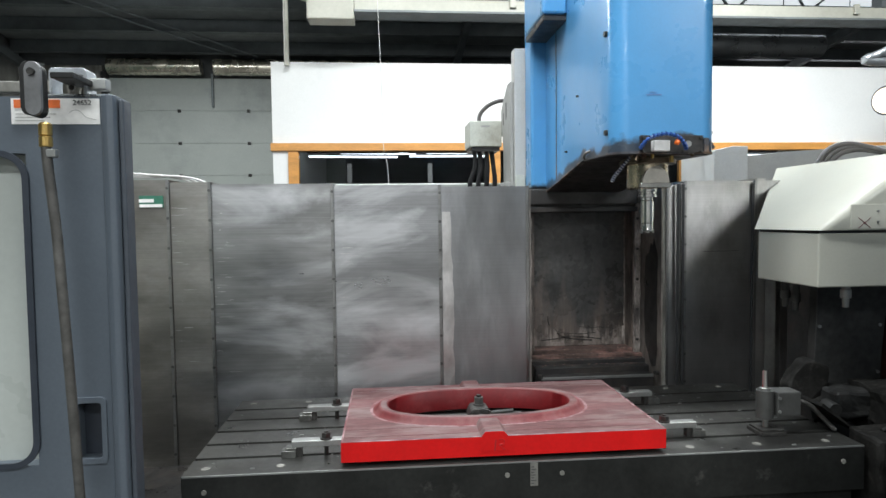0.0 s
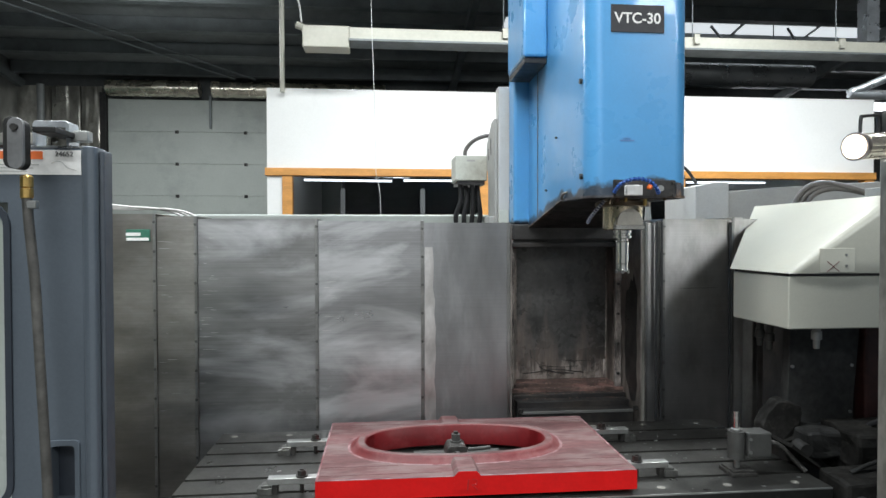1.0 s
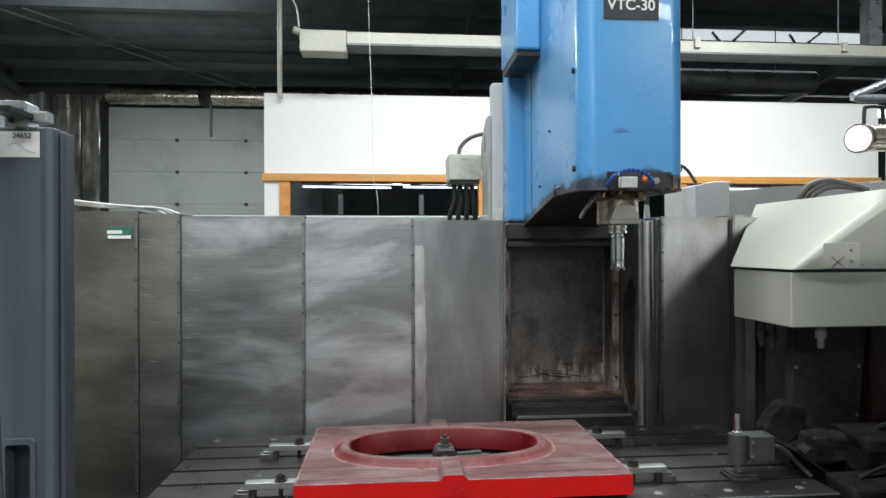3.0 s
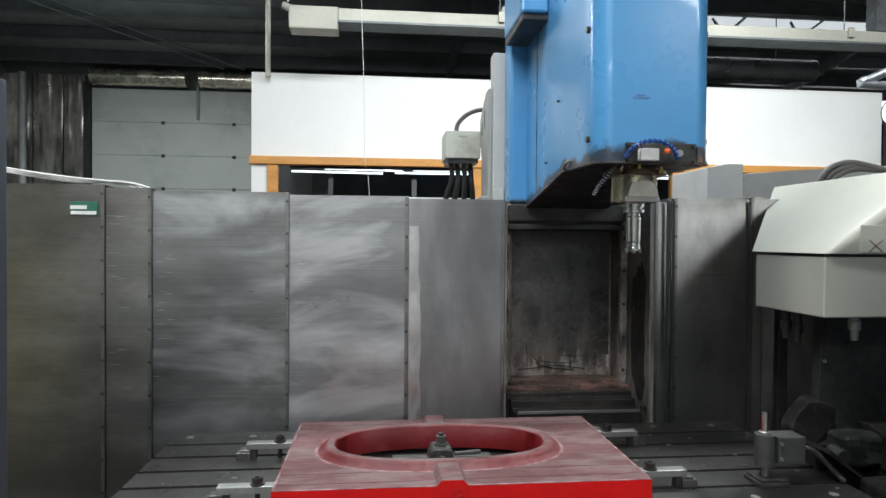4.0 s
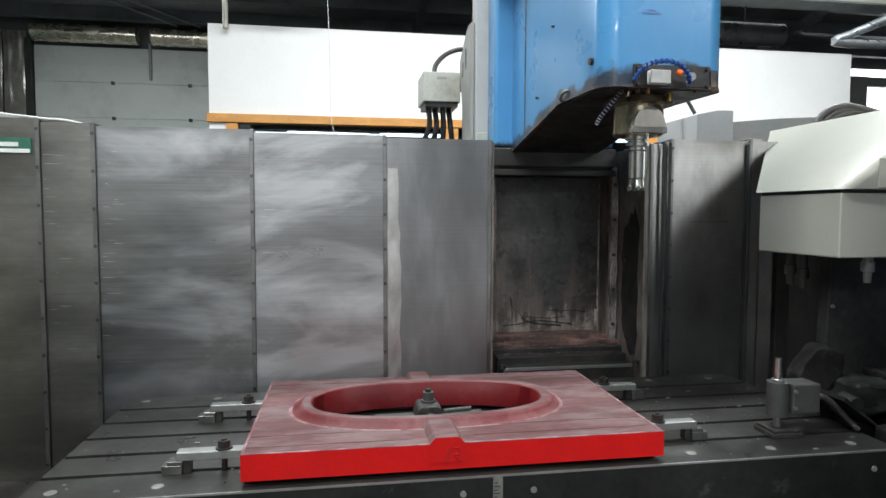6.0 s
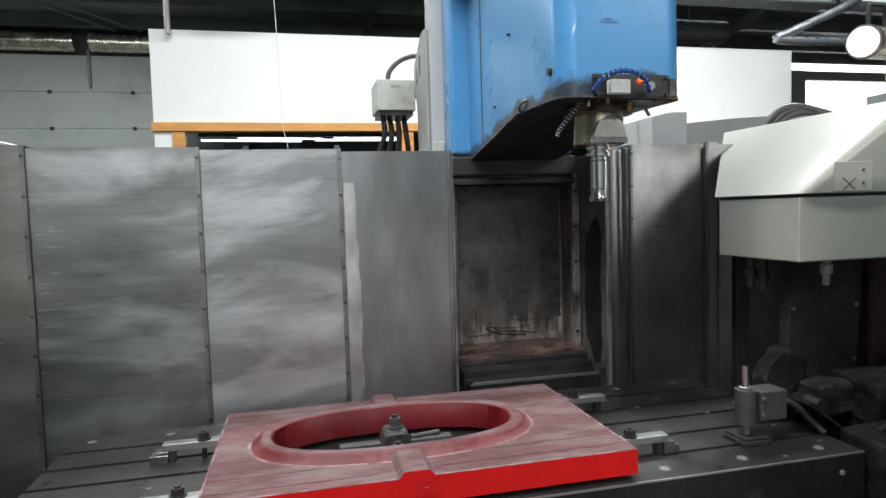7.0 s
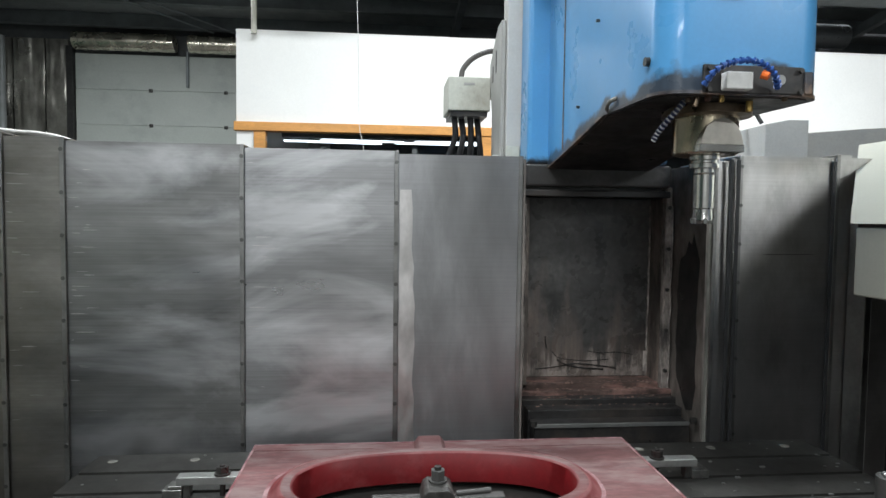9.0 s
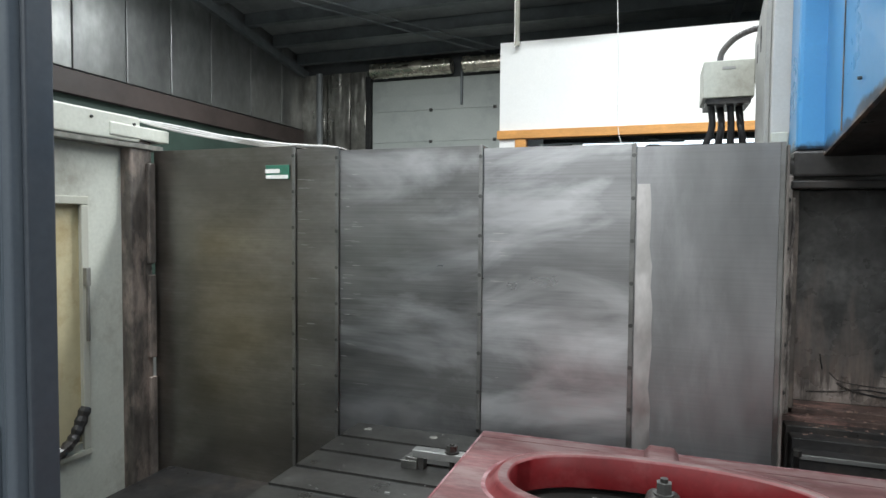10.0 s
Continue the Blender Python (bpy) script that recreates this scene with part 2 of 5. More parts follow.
GALV = surf("galvanised_pipe", (0.50, 0.53, 0.56), 0.34, 0.9, 0.15, 8)
CABLE_W = surf("white_cable", (0.55, 0.545, 0.53), 0.5, 0, 0.1, 15)
CABLE_K = surf("black_cable", (0.03, 0.03, 0.032), 0.5, 0, 0.2, 15)
HOSE = surf("worn_grey_hose", (0.075, 0.072, 0.066), 0.55, 0, 0.35, 20, (1, 1, 1), 60, 0.2, 0.2)
CONDUIT = surf("corrugated_grey_conduit", (0.085, 0.078, 0.076), 0.5, 0, 0.25, 10)
BRASS = surf("aged_brass", (0.50, 0.34, 0.12), 0.42, 1.0, 0.2, 20)
SPINDLE = surf("bronze_tinted_steel", (0.62, 0.53, 0.40), 0.24, 1.0, 0.18, 10, (1, 1, 1), 60, 0.1, 0.06, 0.08, (0.34, 0.25, 0.16), 0.5, 7, 0.56)
CHROME = surf("polished_tool_steel", (0.74, 0.73, 0.71), 0.18, 1.0, 0.1, 12, (1, 1, 1), 60, 0.05, 0.05, 0.06)
STRAP = surf("bare_steel_bar", (0.34, 0.345, 0.335), 0.42, 0.8, 0.12, 9, (1, 1, 1), 80, 0.06, 0.1)
BOLT = surf("blackened_bolt", (0.06, 0.058, 0.055), 0.38, 0.6, 0.3, 30)
# oily black castings, toned down further for shade below the tool changer
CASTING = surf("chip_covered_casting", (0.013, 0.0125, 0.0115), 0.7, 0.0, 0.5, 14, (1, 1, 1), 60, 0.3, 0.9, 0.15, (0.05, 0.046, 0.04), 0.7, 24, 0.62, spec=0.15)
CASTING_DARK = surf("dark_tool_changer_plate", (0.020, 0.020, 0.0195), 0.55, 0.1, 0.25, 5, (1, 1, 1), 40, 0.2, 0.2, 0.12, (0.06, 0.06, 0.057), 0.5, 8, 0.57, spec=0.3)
REDDARK = surf("dark_red_primer", (0.048, 0.016, 0.014), 0.55, 0, 0.4, 8, (1, 1, 1), 40, 0.2, 0.2)
HOSE_BLUE = surf("blue_hose_plastic", (0.030, 0.085, 0.30), 0.28, 0, 0.25, 40, coat=0.2)
ORANGE_TIP = surf("orange_nozzle", (0.85, 0.17, 0.03), 0.35, 0, 0.05, 20)
GLASS_DARK = surf("window_glass", (0.75, 0.80, 0.80), 0.03, 0, 0.03, 2, (1, 1, 1), 20, 0.02, 0.0, 0.01)
GLASS_DARK.node_tree.nodes["Principled BSDF"].inputs["Transmission Weight"].default_value = 1.0
GLASS_DARK.node_tree.nodes["Principled BSDF"].inputs["IOR"].default_value = 1.1
PANE = surf("milky_door_pane", (0.47, 0.50, 0.47), 0.28, 0, 0.05, 1.5, (1, 1, 1), 60, 0.03, 0.05)
YELLOWED = surf("yellowed_pane", (0.50, 0.44, 0.28), 0.45, 0, 0.15, 2, (1, 1, 1), 30, 0.05, 0.05, 0.1, (0.30, 0.19, 0.07), 0.7, 3.0, 0.55)
TUBE_GLOW = glow("lit_tube", (0.86, 0.90, 1.0), 3.0)
DAY_GLOW = glow("daylit_pane", (0.93, 0.95, 1.0), 2.2)
SKY_PANEL = glow("glowing_roof_panel", (0.80, 0.86, 0.90), 0.75)
LAMP_GLOW = glow("hot_lamp_lens", (1.0, 0.86, 0.68), 2.0)


# ---- building blocks ----
def finish(bm, name, material):
    bmesh.ops.recalc_face_normals(bm, faces=bm.faces)
    me = bpy.data.meshes.new(name)
    bm.to_mesh(me)
    bm.free()
    for mt in (material if isinstance(material, (list, tuple)) else [material]):
        me.materials.append(mt)
    return me


def part(name, bm, material, parent=None, label=""):
    ob = new(name, finish(bm, name, material))
    ob.parent = parent
    if label:
        ob["label"] = label
    return ob


def thing(name, at, label, category, group="", kind=""):
    ob = new(name)
    ob.empty_display_size = 0.05
    ob.matrix_world = pose(*at)
    return tagged(ob, label, category, group, kind)


def hang(parent, *obs):
    """Parts are drawn in world metres: keep them there under their thing."""
    for o in obs:
        o.parent = parent
        top = parent
        o.matrix_parent_inverse = top.matrix_world.inverted() if top.parent is None else Matrix.Identity(4)
    return obs[0]


def under(name, bm, material, owner, label=""):
    ob = part(name, bm, material, None, label)
    ob.parent = owner
    if owner.type == "EMPTY":
        ob.matrix_parent_inverse = owner.matrix_basis.inverted()
    return ob


def solid(name, bm, material, label, category, group="", kind=""):
    return tagged(part(name, bm, material), label, category, group, kind)


def smooth(ob, deg=50):
    for p in ob.data.polygons:
        p.use_smooth = True
    ob.data.set_sharp_from_angle(angle=radians(deg))
    return ob


def B():
    return bmesh.new()


def box(bm, x0, x1, y0, y1, z0, z1, bevel=0.0, seg=2, mi=0):
    r = bmesh.ops.create_cube(bm, size=1.0)
    vs = r["verts"]
    for v in vs:
        v.co = Vector(((x0 + x1) / 2 + v.co.x * (x1 - x0), (y0 + y1) / 2 + v.co.y * (y1 - y0), (z0 + z1) / 2 + v.co.z * (z1 - z0)))
    fs = {f for v in vs for f in v.link_faces}
    for f in fs:
        f.material_index = mi
    if bevel:
        es = list({e for v in vs for e in v.link_edges})
        bmesh.ops.bevel(bm, geom=es, offset=bevel, segments=seg, affect="EDGES", profile=0.5)
    return bm


def prism(bm, pts, axis, a, b, bevel=0.0, seg=2, mi=0):
    """A closed outline pushed along an axis from a to b. The outline's two numbers are the other two axes in order."""
    def place(p, q, w):
        return {"x": (w, p, q), "y": (p, w, q), "z": (p, q, w)}[axis]
    lo = [bm.verts.new(place(p, q, a)) for p, q in pts]
    hi = [bm.verts.new(place(p, q, b)) for p, q in pts]
    n = len(pts)
    fs = [bm.faces.new(lo), bm.faces.new(hi[::-1])]
    for i in range(n):
        fs.append(bm.faces.new((lo[i], hi[i], hi[(i + 1) % n], lo[(i + 1) % n])))
    for f in fs:
        f.material_index = mi
    if bevel:
        es = list({e for f in fs for e in f.edges})
        bmesh.ops.bevel(bm, geom=es, offset=bevel, segments=seg, affect="EDGES", profile=0.5)
    return bm


def cyl(bm, p0, p1, r0, r1=None, seg=20, caps=True):
    p0, p1 = Vector(p0), Vector(p1)
    d = p1 - p0
    m = Matrix.Translation((p0 + p1) / 2) @ d.to_track_quat("Z", "Y").to_matrix().to_4x4()
    bmesh.ops.create_cone(bm, cap_ends=caps, segments=seg, radius1=r0, radius2=r0 if r1 is None else r1, depth=d.length, matrix=m)
    return bm


def lathe(bm, cx, cy, prof, seg=32):
    """A turned body about an upright axis: (radius, height) pairs from the bottom up."""
    rings = [[bm.verts.new((cx + r * math.cos(2 * math.pi * i / seg), cy + r * math.sin(2 * math.pi * i / seg), z)) for i in range(seg)] for r, z in prof]
    for a, b in zip(rings, rings[1:]):
        for i in range(seg):
            bm.faces.new((a[i], a[(i + 1) % seg], b[(i + 1) % seg], b[i]))
    bm.faces.new(rings[0][::-1])
    bm.faces.new(rings[-1])
    return bm


def spline(pts, n=8):
    """Points along a smooth curve through those given."""
    P = [Vector(p) for p in pts]
    P = [P[0] * 2 - P[1]] + P + [P[-1] * 2 - P[-2]]
    out = []
    for i in range(1, len(P) - 2):
        a, b, c, d = P[i - 1:i + 3]
        for k in range(n):
            t = k / n
            out.append(0.5 * (2 * b + (c - a) * t + (2 * a - 5 * b + 4 * c - d) * t * t + (3 * b - a - 3 * c + d) * t ** 3))
    out.append(P[-2])
    return out


def tube(bm, pts, r, seg=8, ribs=0.0, n=8):
    path = spline(pts, n)
    rings, up = [], Vector((0.13, 0.31, 0.94))
    for i, p in enumerate(path):
        d = (path[min(i + 1, len(path) - 1)] - path[max(i - 1, 0)]).normalized()
        s = d.cross(up)
        s = s.normalized() if s.length > 1e-4 else d.orthogonal().normalized()
        u = s.cross(d)
        rr = r * (1 + (ribs if i % 2 else 0))
        rings.append([bm.verts.new(p + (s * math.cos(2 * math.pi * k / seg) + u * math.sin(2 * math.pi * k / seg)) * rr) for k in range(seg)])
    for a, b in zip(rings, rings[1:]):
        for k in range(seg):
            bm.faces.new((a[k], b[k], b[(k + 1) % seg], a[(k + 1) % seg]))
    bm.faces.new(rings[0][::-1])
    bm.faces.new(rings[-1])
    return bm


def hexnut(bm, x, y, z0, z1, r):
    cyl(bm, (x, y, z0), (x, y, z1), r, seg=6)
    cyl(bm, (x, y, z0 - 0.004), (x, y, z0), r * 1.25, seg=18)
    return bm


def lettering(text, m, size, material, owner, name="lettering", depth=0.0006, bold=0.0):
    cu = bpy.data.curves.new(name, "FONT")
    cu.body, cu.size, cu.extrude, cu.align_x, cu.align_y, cu.offset = text, size, depth, "CENTER", "CENTER", bold
    tmp = new(name, cu)
    bpy.context.view_layer.update()
    me = bpy.data.meshes.new_from_object(tmp.evaluated_get(bpy.context.evaluated_depsgraph_get()))
    bpy.data.objects.remove(tmp)
    me.transform(m)
    me.materials.clear()
    me.materials.append(material)
    ob = new(name, me)
    ob.parent = owner
    if owner.type == "EMPTY":
        ob.matrix_parent_inverse = owner.matrix_basis.inverted()
    return ob


# ---- the hall ----
HX0, HX1, HY0, HY1 = -4.95, 14.0, -7.0, 12.3


def roof_z(y):
    return 4.62 + (HY1 - y) * 0.16


# floor stays out of view; its dark tone limits bounce onto the covers
solid("floor", box(B(), HX0 - 0.2, HX1 + 0.2, HY0 - 0.2, HY1 + 0.2, -0.2, 0.0), CONCRETE, "worn concrete workshop floor, darkened to cut bounced light", "floor", kind="structure")
solid("ceiling", prism(B(), [(HY0 - 0.2, roof_z(HY0) + 0.0), (HY1 + 0.2, roof_z(HY1 + 0.2)), (HY1 + 0.2, roof_z(HY1) + 0.25), (HY0 - 0.2, roof_z(HY0) + 0.25)], "x", HX0 - 0.2, HX1 + 0.2), ROOF,
      "sloping dark grey sheet-metal workshop roof", "ceiling", kind="structure")
solid("wall_north", box(B(), HX0, HX1, HY1, HY1 + 0.2, 0, 4.7), HALL_DARK, "dark insulated rear wall of the workshop", "wall", kind="structure")
# unseen wall, its grey chosen for what the steel covers reflect
solid("wall_south", box(B(), HX0, HX1, HY0 - 0.2, HY0, 0, 7.8), GREYBOX, "unseen pale workshop wall behind the aisle", "wall", kind="structure")
wl = solid("wall_west", box(B(), HX0 - 0.2, HX0, HY0 - 0.2, HY1 + 0.2, 0, 7.8), DKGREEN, "dark green workshop side wall", "wall", kind="structure")
solid("wall_east", box(B(), HX1, HX1 + 0.2, HY0 - 0.2, HY1 + 0.2, 0, 7.8), HALL_DARK, "dark workshop side wall", "wall", kind="structure")
# foil insulation and board band along the side wall
for i, ys in enumerate((3.4, 4.7, 6.0, 7.24, 8.02, 8.79, 9.62, 10.6, 11.5)):
    nxt = (4.7, 6.0, 7.24, 8.02, 8.79, 9.62, 10.6, 11.5, 12.28)[i]
    bm = B()
    box(bm, HX0 + 0.002, HX0 + 0.07, ys + 0.006, nxt - 0.006, 3.28, 6.0, 0.012)
    under("insulation_panel", bm, FOIL_DULL, wl, "dull silver foil-faced insulation panel")
under("board_band", box(B(), HX0 + 0.002, HX0 + 0.10, 2.0, 12.25, 2.98, 3.26, 0.008), BROWN, wl, "brown board rail below the insulation")
for ys, nxt in ((-4.93, -4.35), (-4.33, -3.86), (-3.84, -3.50)):
    bm = B()
    box(bm, ys, nxt, HY1 - 0.06, HY1 - 0.003, 1.0, 4.3)
    bmesh.ops.subdivide_edges(bm, edges=bm.edges, cuts=22, use_grid_fill=True)
    for v in bm.verts:
        if v.co.y < HY1 - 0.05:
            v.co.y -= 0.035 + 0.030 * noise.noise((v.co.x * 4, 0, v.co.z * 1.6)) + 0.016 * noise.noise((v.co.x * 15, 3, v.co.z * 5))
    smooth(solid("insulation_panel", bm, FOIL_PANEL, "wrinkled silver foil insulation on the rear wall", "insulation", "foil panels", "structure"), 60)
# purlins and rafters
for i in range(14):
    y = 12.0 - i * 0.78
    bm = B()
    z = roof_z(y)
    box(bm, HX0 + 0.1, HX1 - 0.1, y - 0.035, y + 0.035, z - 0.21, z - 0.004)
    box(bm, HX0 + 0.1, HX1 - 0.1, y - 0.09, y + 0.035, z - 0.215, z - 0.205)
    solid("roof_purlin", bm, PURLIN, "dark painted steel roof purlin", "purlin", "roof purlins", "structure")
for x in (-4.85, 2.6, 8.9):
    solid("roof_rafter", prism(B(), [(HY0, roof_z(HY0) - 0.45), (HY1, roof_z(HY1) - 0.36), (HY1, roof_z(HY1) - 0.22), (HY0, roof_z(HY0) - 0.22)], "x", x - 0.05, x + 0.05), PURLIN,
          "dark steel roof rafter", "rafter", "roof rafters", "structure")
for x in (-3.1, -2.75):
    solid("roof_brace", cyl(B(), (x - 0.6, 9.6, roof_z(9.6) - 0.25), (x + 1.9, 12.0, 4.42), 0.014, seg=8), PURLIN, "thin dark steel roof brace", "brace", "roof braces", "structure")
# bright roof strip, its brightness put in as glowing panels
sk = thing("skylight", (7.0, 10.35, roof_z(10.35)), "bright roof panels between the purlins, made to glow", "skylight", kind="structure")
for i in range(7):
    x = 3.2 + i * 1.25
    bm = B()
    prism(bm, [(10.12, roof_z(10.12) - 0.005), (10.56, roof_z(10.56) - 0.005), (10.56, roof_z(10.56) - 0.02), (10.12, roof_z(10.12) - 0.02)], "x", x, x + 1.17)
    under("pane", bm, SKY_PANEL, sk)
for i in range(7):
    x = 3.9 + i * 1.25
    solid("roof_brace", cyl(B(), (x, 10.12, roof_z(10.12) - 0.05), (x + 0.55, 10.60, roof_z(10.60) - 0.12), 0.022, seg=8), GALV, "thin bright galvanised roof brace", "brace", "roof braces", "structure")
# sectional door in the rear wall
gd = thing("sectional_door", (-1.4, HY1, 0), "closed grey-green sectional steel door in rear wall", "garage door", kind="structure")
for i in range(8):
    z0 = 4.105 - 0.563 * (i + 1)
    bm = B()
    box(bm, -3.42, 0.6, HY1 - 0.045, HY1 - 0.003, max(z0, 0) + 0.0015, z0 + 0.5615, 0.004)
    box(bm, -3.42, 0.6, HY1 - 0.05, HY1 - 0.044, z0 + 0.27, z0 + 0.285)
    pn = under("panel", bm, GARAGE, gd)
    if i:
        for x in (-2.26, -1.08, 0.1):
            bm = B()
            box(bm, x - 0.03, x + 0.03, HY1 - 0.062, HY1 - 0.05, z0 + 0.53, z0 + 0.585, 0.003)
            cyl(bm, (x - 0.02, HY1 - 0.075, z0 + 0.563), (x + 0.02, HY1 - 0.075, z0 + 0.563), 0.022, seg=10)
            under("hinge", bm, BOLT, gd)
under("track", box(B(), -3.53, -3.43, HY1 - 0.12, HY1 - 0.003, 0, 4.20, 0.005), CASTING_DARK, gd)
bm = B()
box(bm, -1.70, -1.66, HY1 - 0.09, HY1 - 0.05, 3.60, 4.18, 0.004)
under("lift_rod", bm, PURLIN, gd)
# foil ducts over the door
for x0, x1 in ((-3.35, -1.82), (-1.60, 1.4)):
    bm = B()
    k = int((x1 - x0) / 0.09)
    tube(bm, [(x0 + (x1 - x0) * j / k, HY1 - 0.22, 4.255 + 0.003 * math.sin(j * 1.9)) for j in range(k + 1)], 0.135, 20, 0.03, 2)
    smooth(solid("foil_duct", bm, FOIL, "wrinkled silver foil duct above the sectional door", "duct", "foil ducts"))
solid("wall_pipe", cyl(B(), (-4.8, 12.05, 4.52), (9.5, 12.05, 4.52), 0.018, seg=8), GALV, "thin galvanised pipe along the rear wall", "pipe")
smooth(solid("round_duct", cyl(B(), (3.85, 10.1, 4.18), (8.0, 10.1, 4.18), 0.17, seg=28), surf("zinc_duct", (0.40, 0.42, 0.43), 0.33, 0.9, 0.2, 2), "grey round ventilation duct under the roof", "duct"))
for x in (4.3, 5.9, 7.4):
    solid("duct_hanger", cyl(B(), (x, 10.1, 4.34), (x, 10.1, roof_z(10.1)), 0.008, seg=6), PURLIN, "thin rod holding the round duct", "hanger", "duct hangers", "structure")
solid("pipe_hanger", cyl(B(), (6.7, 6.5, 3.44), (6.7, 6.5, roof_z(6.5)), 0.008, seg=6), PURLIN, "thin rod holding the bent pipe", "hanger", "duct hangers", "structure")
solid("vertical_pipe", cyl(B(), (-4.46, 12.12, 0), (-4.46, 12.12, 4.3), 0.06, seg=14), ROOF, "upright grey pipe near the sectional door", "pipe")

# ---- the office partition ----
OY = 7.676
wo = thing("office_wall", (3.5, OY, 0), "white office partition with pine trim and dark windows", "partition", kind="structure")
for x0, x1 in ((0.148, 2.58), (2.582, 5.0), (5.002, 7.05)):
    under("board", box(B(), x0, x1, OY, OY + 0.10, 2.415, 3.26), WHITE, wo)
under("board", box(B(), 0.148, 0.315, OY, OY + 0.10, 0.0, 2.33), WHITE, wo)
under("board", box(B(), 0.315, 7.05, OY, OY + 0.10, 0.0, 1.2), WHITE, wo)
under("trim_beam", box(B(), 0.13, 7.06, OY - 0.035, OY + 0.09, 2.332, 2.413, 0.004), WOOD, wo, "orange varnished pine beam")
for x0, x1 in ((0.306, 0.413), (2.42, 2.565), (4.60, 4.762), (6.93, 7.045)):
    under("post", box(B(), x0, x1, OY - 0.02, OY + 0.09, 1.2, 2.331, 0.004), WOOD, wo, "orange varnished pine post")
for x0, x1 in ((0.416, 2.417), (2.568, 4.597), (4.765, 6.927)):
    under("pane", box(B(), x0, x1, OY + 0.04, OY + 0.048, 1.2, 2.33), GLASS_DARK, wo, "dark window pane")
    for fx in (0.25, 0.68):
        xm = x0 + (x1 - x0) * fx
        under("inner_frame", box(B(), xm, xm + 0.05, OY + 0.02, OY + 0.038, 1.2, 2.2), HALL_DARK, wo)
under("side_board", box(B(), 0.148, 0.25, OY + 0.102, HY1, 0, 3.26), WHITE, wo)
under("roof_board", box(B(), 0.148, 7.05, OY + 0.102, HY1, 3.20, 3.258), HALL_DARK, wo)
under("side_board", box(B(), 6.95, 7.05, OY + 0.102, HY1, 0, 3.2), WHITE, wo)
# added glowing tubes imitate hall lamps mirrored in the office panes
for row, (y, z) in enumerate(((9.3, 2.44), (10.6, 2.62))):
    for k in range(5):
        x = 0.9 + k * 1.32 + row * 0.3
        tl = thing("reflection_tube", (x, y, z), "glowing tube in the office, in place of window reflections", "tube light", "office tubes")
        under("tube", cyl(B(), (x - 0.58, y, z), (x + 0.58, y, z + 0.01 * (k % 3 - 1)), 0.013, seg=10), TUBE_GLOW, tl)
        under("batten", box(B(), x - 0.6, x + 0.6, y - 0.04, y + 0.04, z + 0.04, z + 0.09), HALL_DARK, tl)
        under("hanger", cyl(B(), (x, y, z + 0.09), (x, y, 3.2), 0.005, seg=6), HALL_DARK, tl)
# bright windows far behind the office's end
fw = thing("window_1", (12.4, HY1, 3.0), "bright daylit window with grey frame in rear wall", "window", kind="structure")
for x0, x1, z0, z1 in ((11.5, 13.6, 3.0, 3.95), (8.0, 13.6, 4.14, 4.30)):
    under("pane", box(B(), x0, x1, HY1 - 0.03, HY1 - 0.004, z0, z1), DAY_GLOW, fw)
for x0, x1, z0, z1 in ((11.1, 11.5, 2.6, 4.14), (11.5, 13.8, 3.95, 4.13), (13.6, 13.8, 2.6, 3.95)):
    under("frame", box(B(), x0, x1, HY1 - 0.12, HY1 - 0.003, z0, z1, 0.01), GREYBOX, fw)
# long housing under the roof, with its end box and hangers
lh = thing("heater_housing", (3.8, 7.2, 3.7), "long cream sheet-metal strip heater hung under roof", "strip heater")
under("housing", box(B(), 1.05, 7.05, 7.12, 7.28, 3.612, 3.737, 0.006), FIXTURE, lh)
under("end_box", box(B(), 0.60, 1.05, 7.09, 7.31, 3.525, 3.74, 0.012), FIXTURE, lh)
under("socket", cyl(B(), (0.53, 7.2, 3.77), (0.62, 7.2, 3.735), 0.035, seg=12), FIXTURE, lh)
under("reflector", box(B(), 1.05, 7.05, 7.07, 7.33, 3.592, 3.611), PURLIN, lh)
for x in (2.6, 4.6, 6.2):
    bm = B()
    cyl(bm, (x, 7.2, 3.735), (x, 7.2, roof_z(7.2) - 0.1), 0.006, seg=6)
    under("hanger", bm, PURLIN, lh)
    under("clip", box(B(), x - 0.03, x + 0.03, 7.09, 7.118, 3.66, 3.76, 0.003), FIXTURE, lh)
solid("pole", cyl(B(), (0.325, 7.6, 3.2), (0.325, 7.6, roof_z(7.6)), 0.026, seg=12), FIXTURE, "thin pale upright conduit by the office corner", "conduit")
solid("hanging_cable", tube(B(), [(0.58, 7.2, 3.80), (0.55, 7.2, 4.0), (0.42, 7.15, 4.25), (0.46, 7.1, 4.6), (0.5, 7.1, roof_z(7.1))], 0.008), CABLE_W, "thin pale power cable to the strip heater", "cable")
solid("pull_cord", tube(B(), [(1.262, 6.9, roof_z(6.9)), (1.268, 6.9, 4.0), (1.30, 6.9, 2.9), (1.31, 6.9, 2.3), (1.355, 6.9, 1.9), (1.36, 6.9, 0.0)], 0.003, 6), CABLE_W, "thin white hanging pull cord", "cord")
solid("square_post", box(B(), 6.50, 6.64, 7.13, 7.27, 3.75, roof_z(7.2)), GALV, "pale galvanised hanger post", "post")
bm = B()
tube(bm, [(7.0, 6.9, 3.60), (6.7, 6.5, 3.42), (5.92, 6.5, 3.08), (5.86, 6.5, 3.06), (5.95, 6.5, 3.02), (7.4, 6.5, 3.05)], 0.04, 12)
smooth(solid("bent_pipe", bm, GALV, "bent shiny galvanised pipe near the lamps", "pipe"))
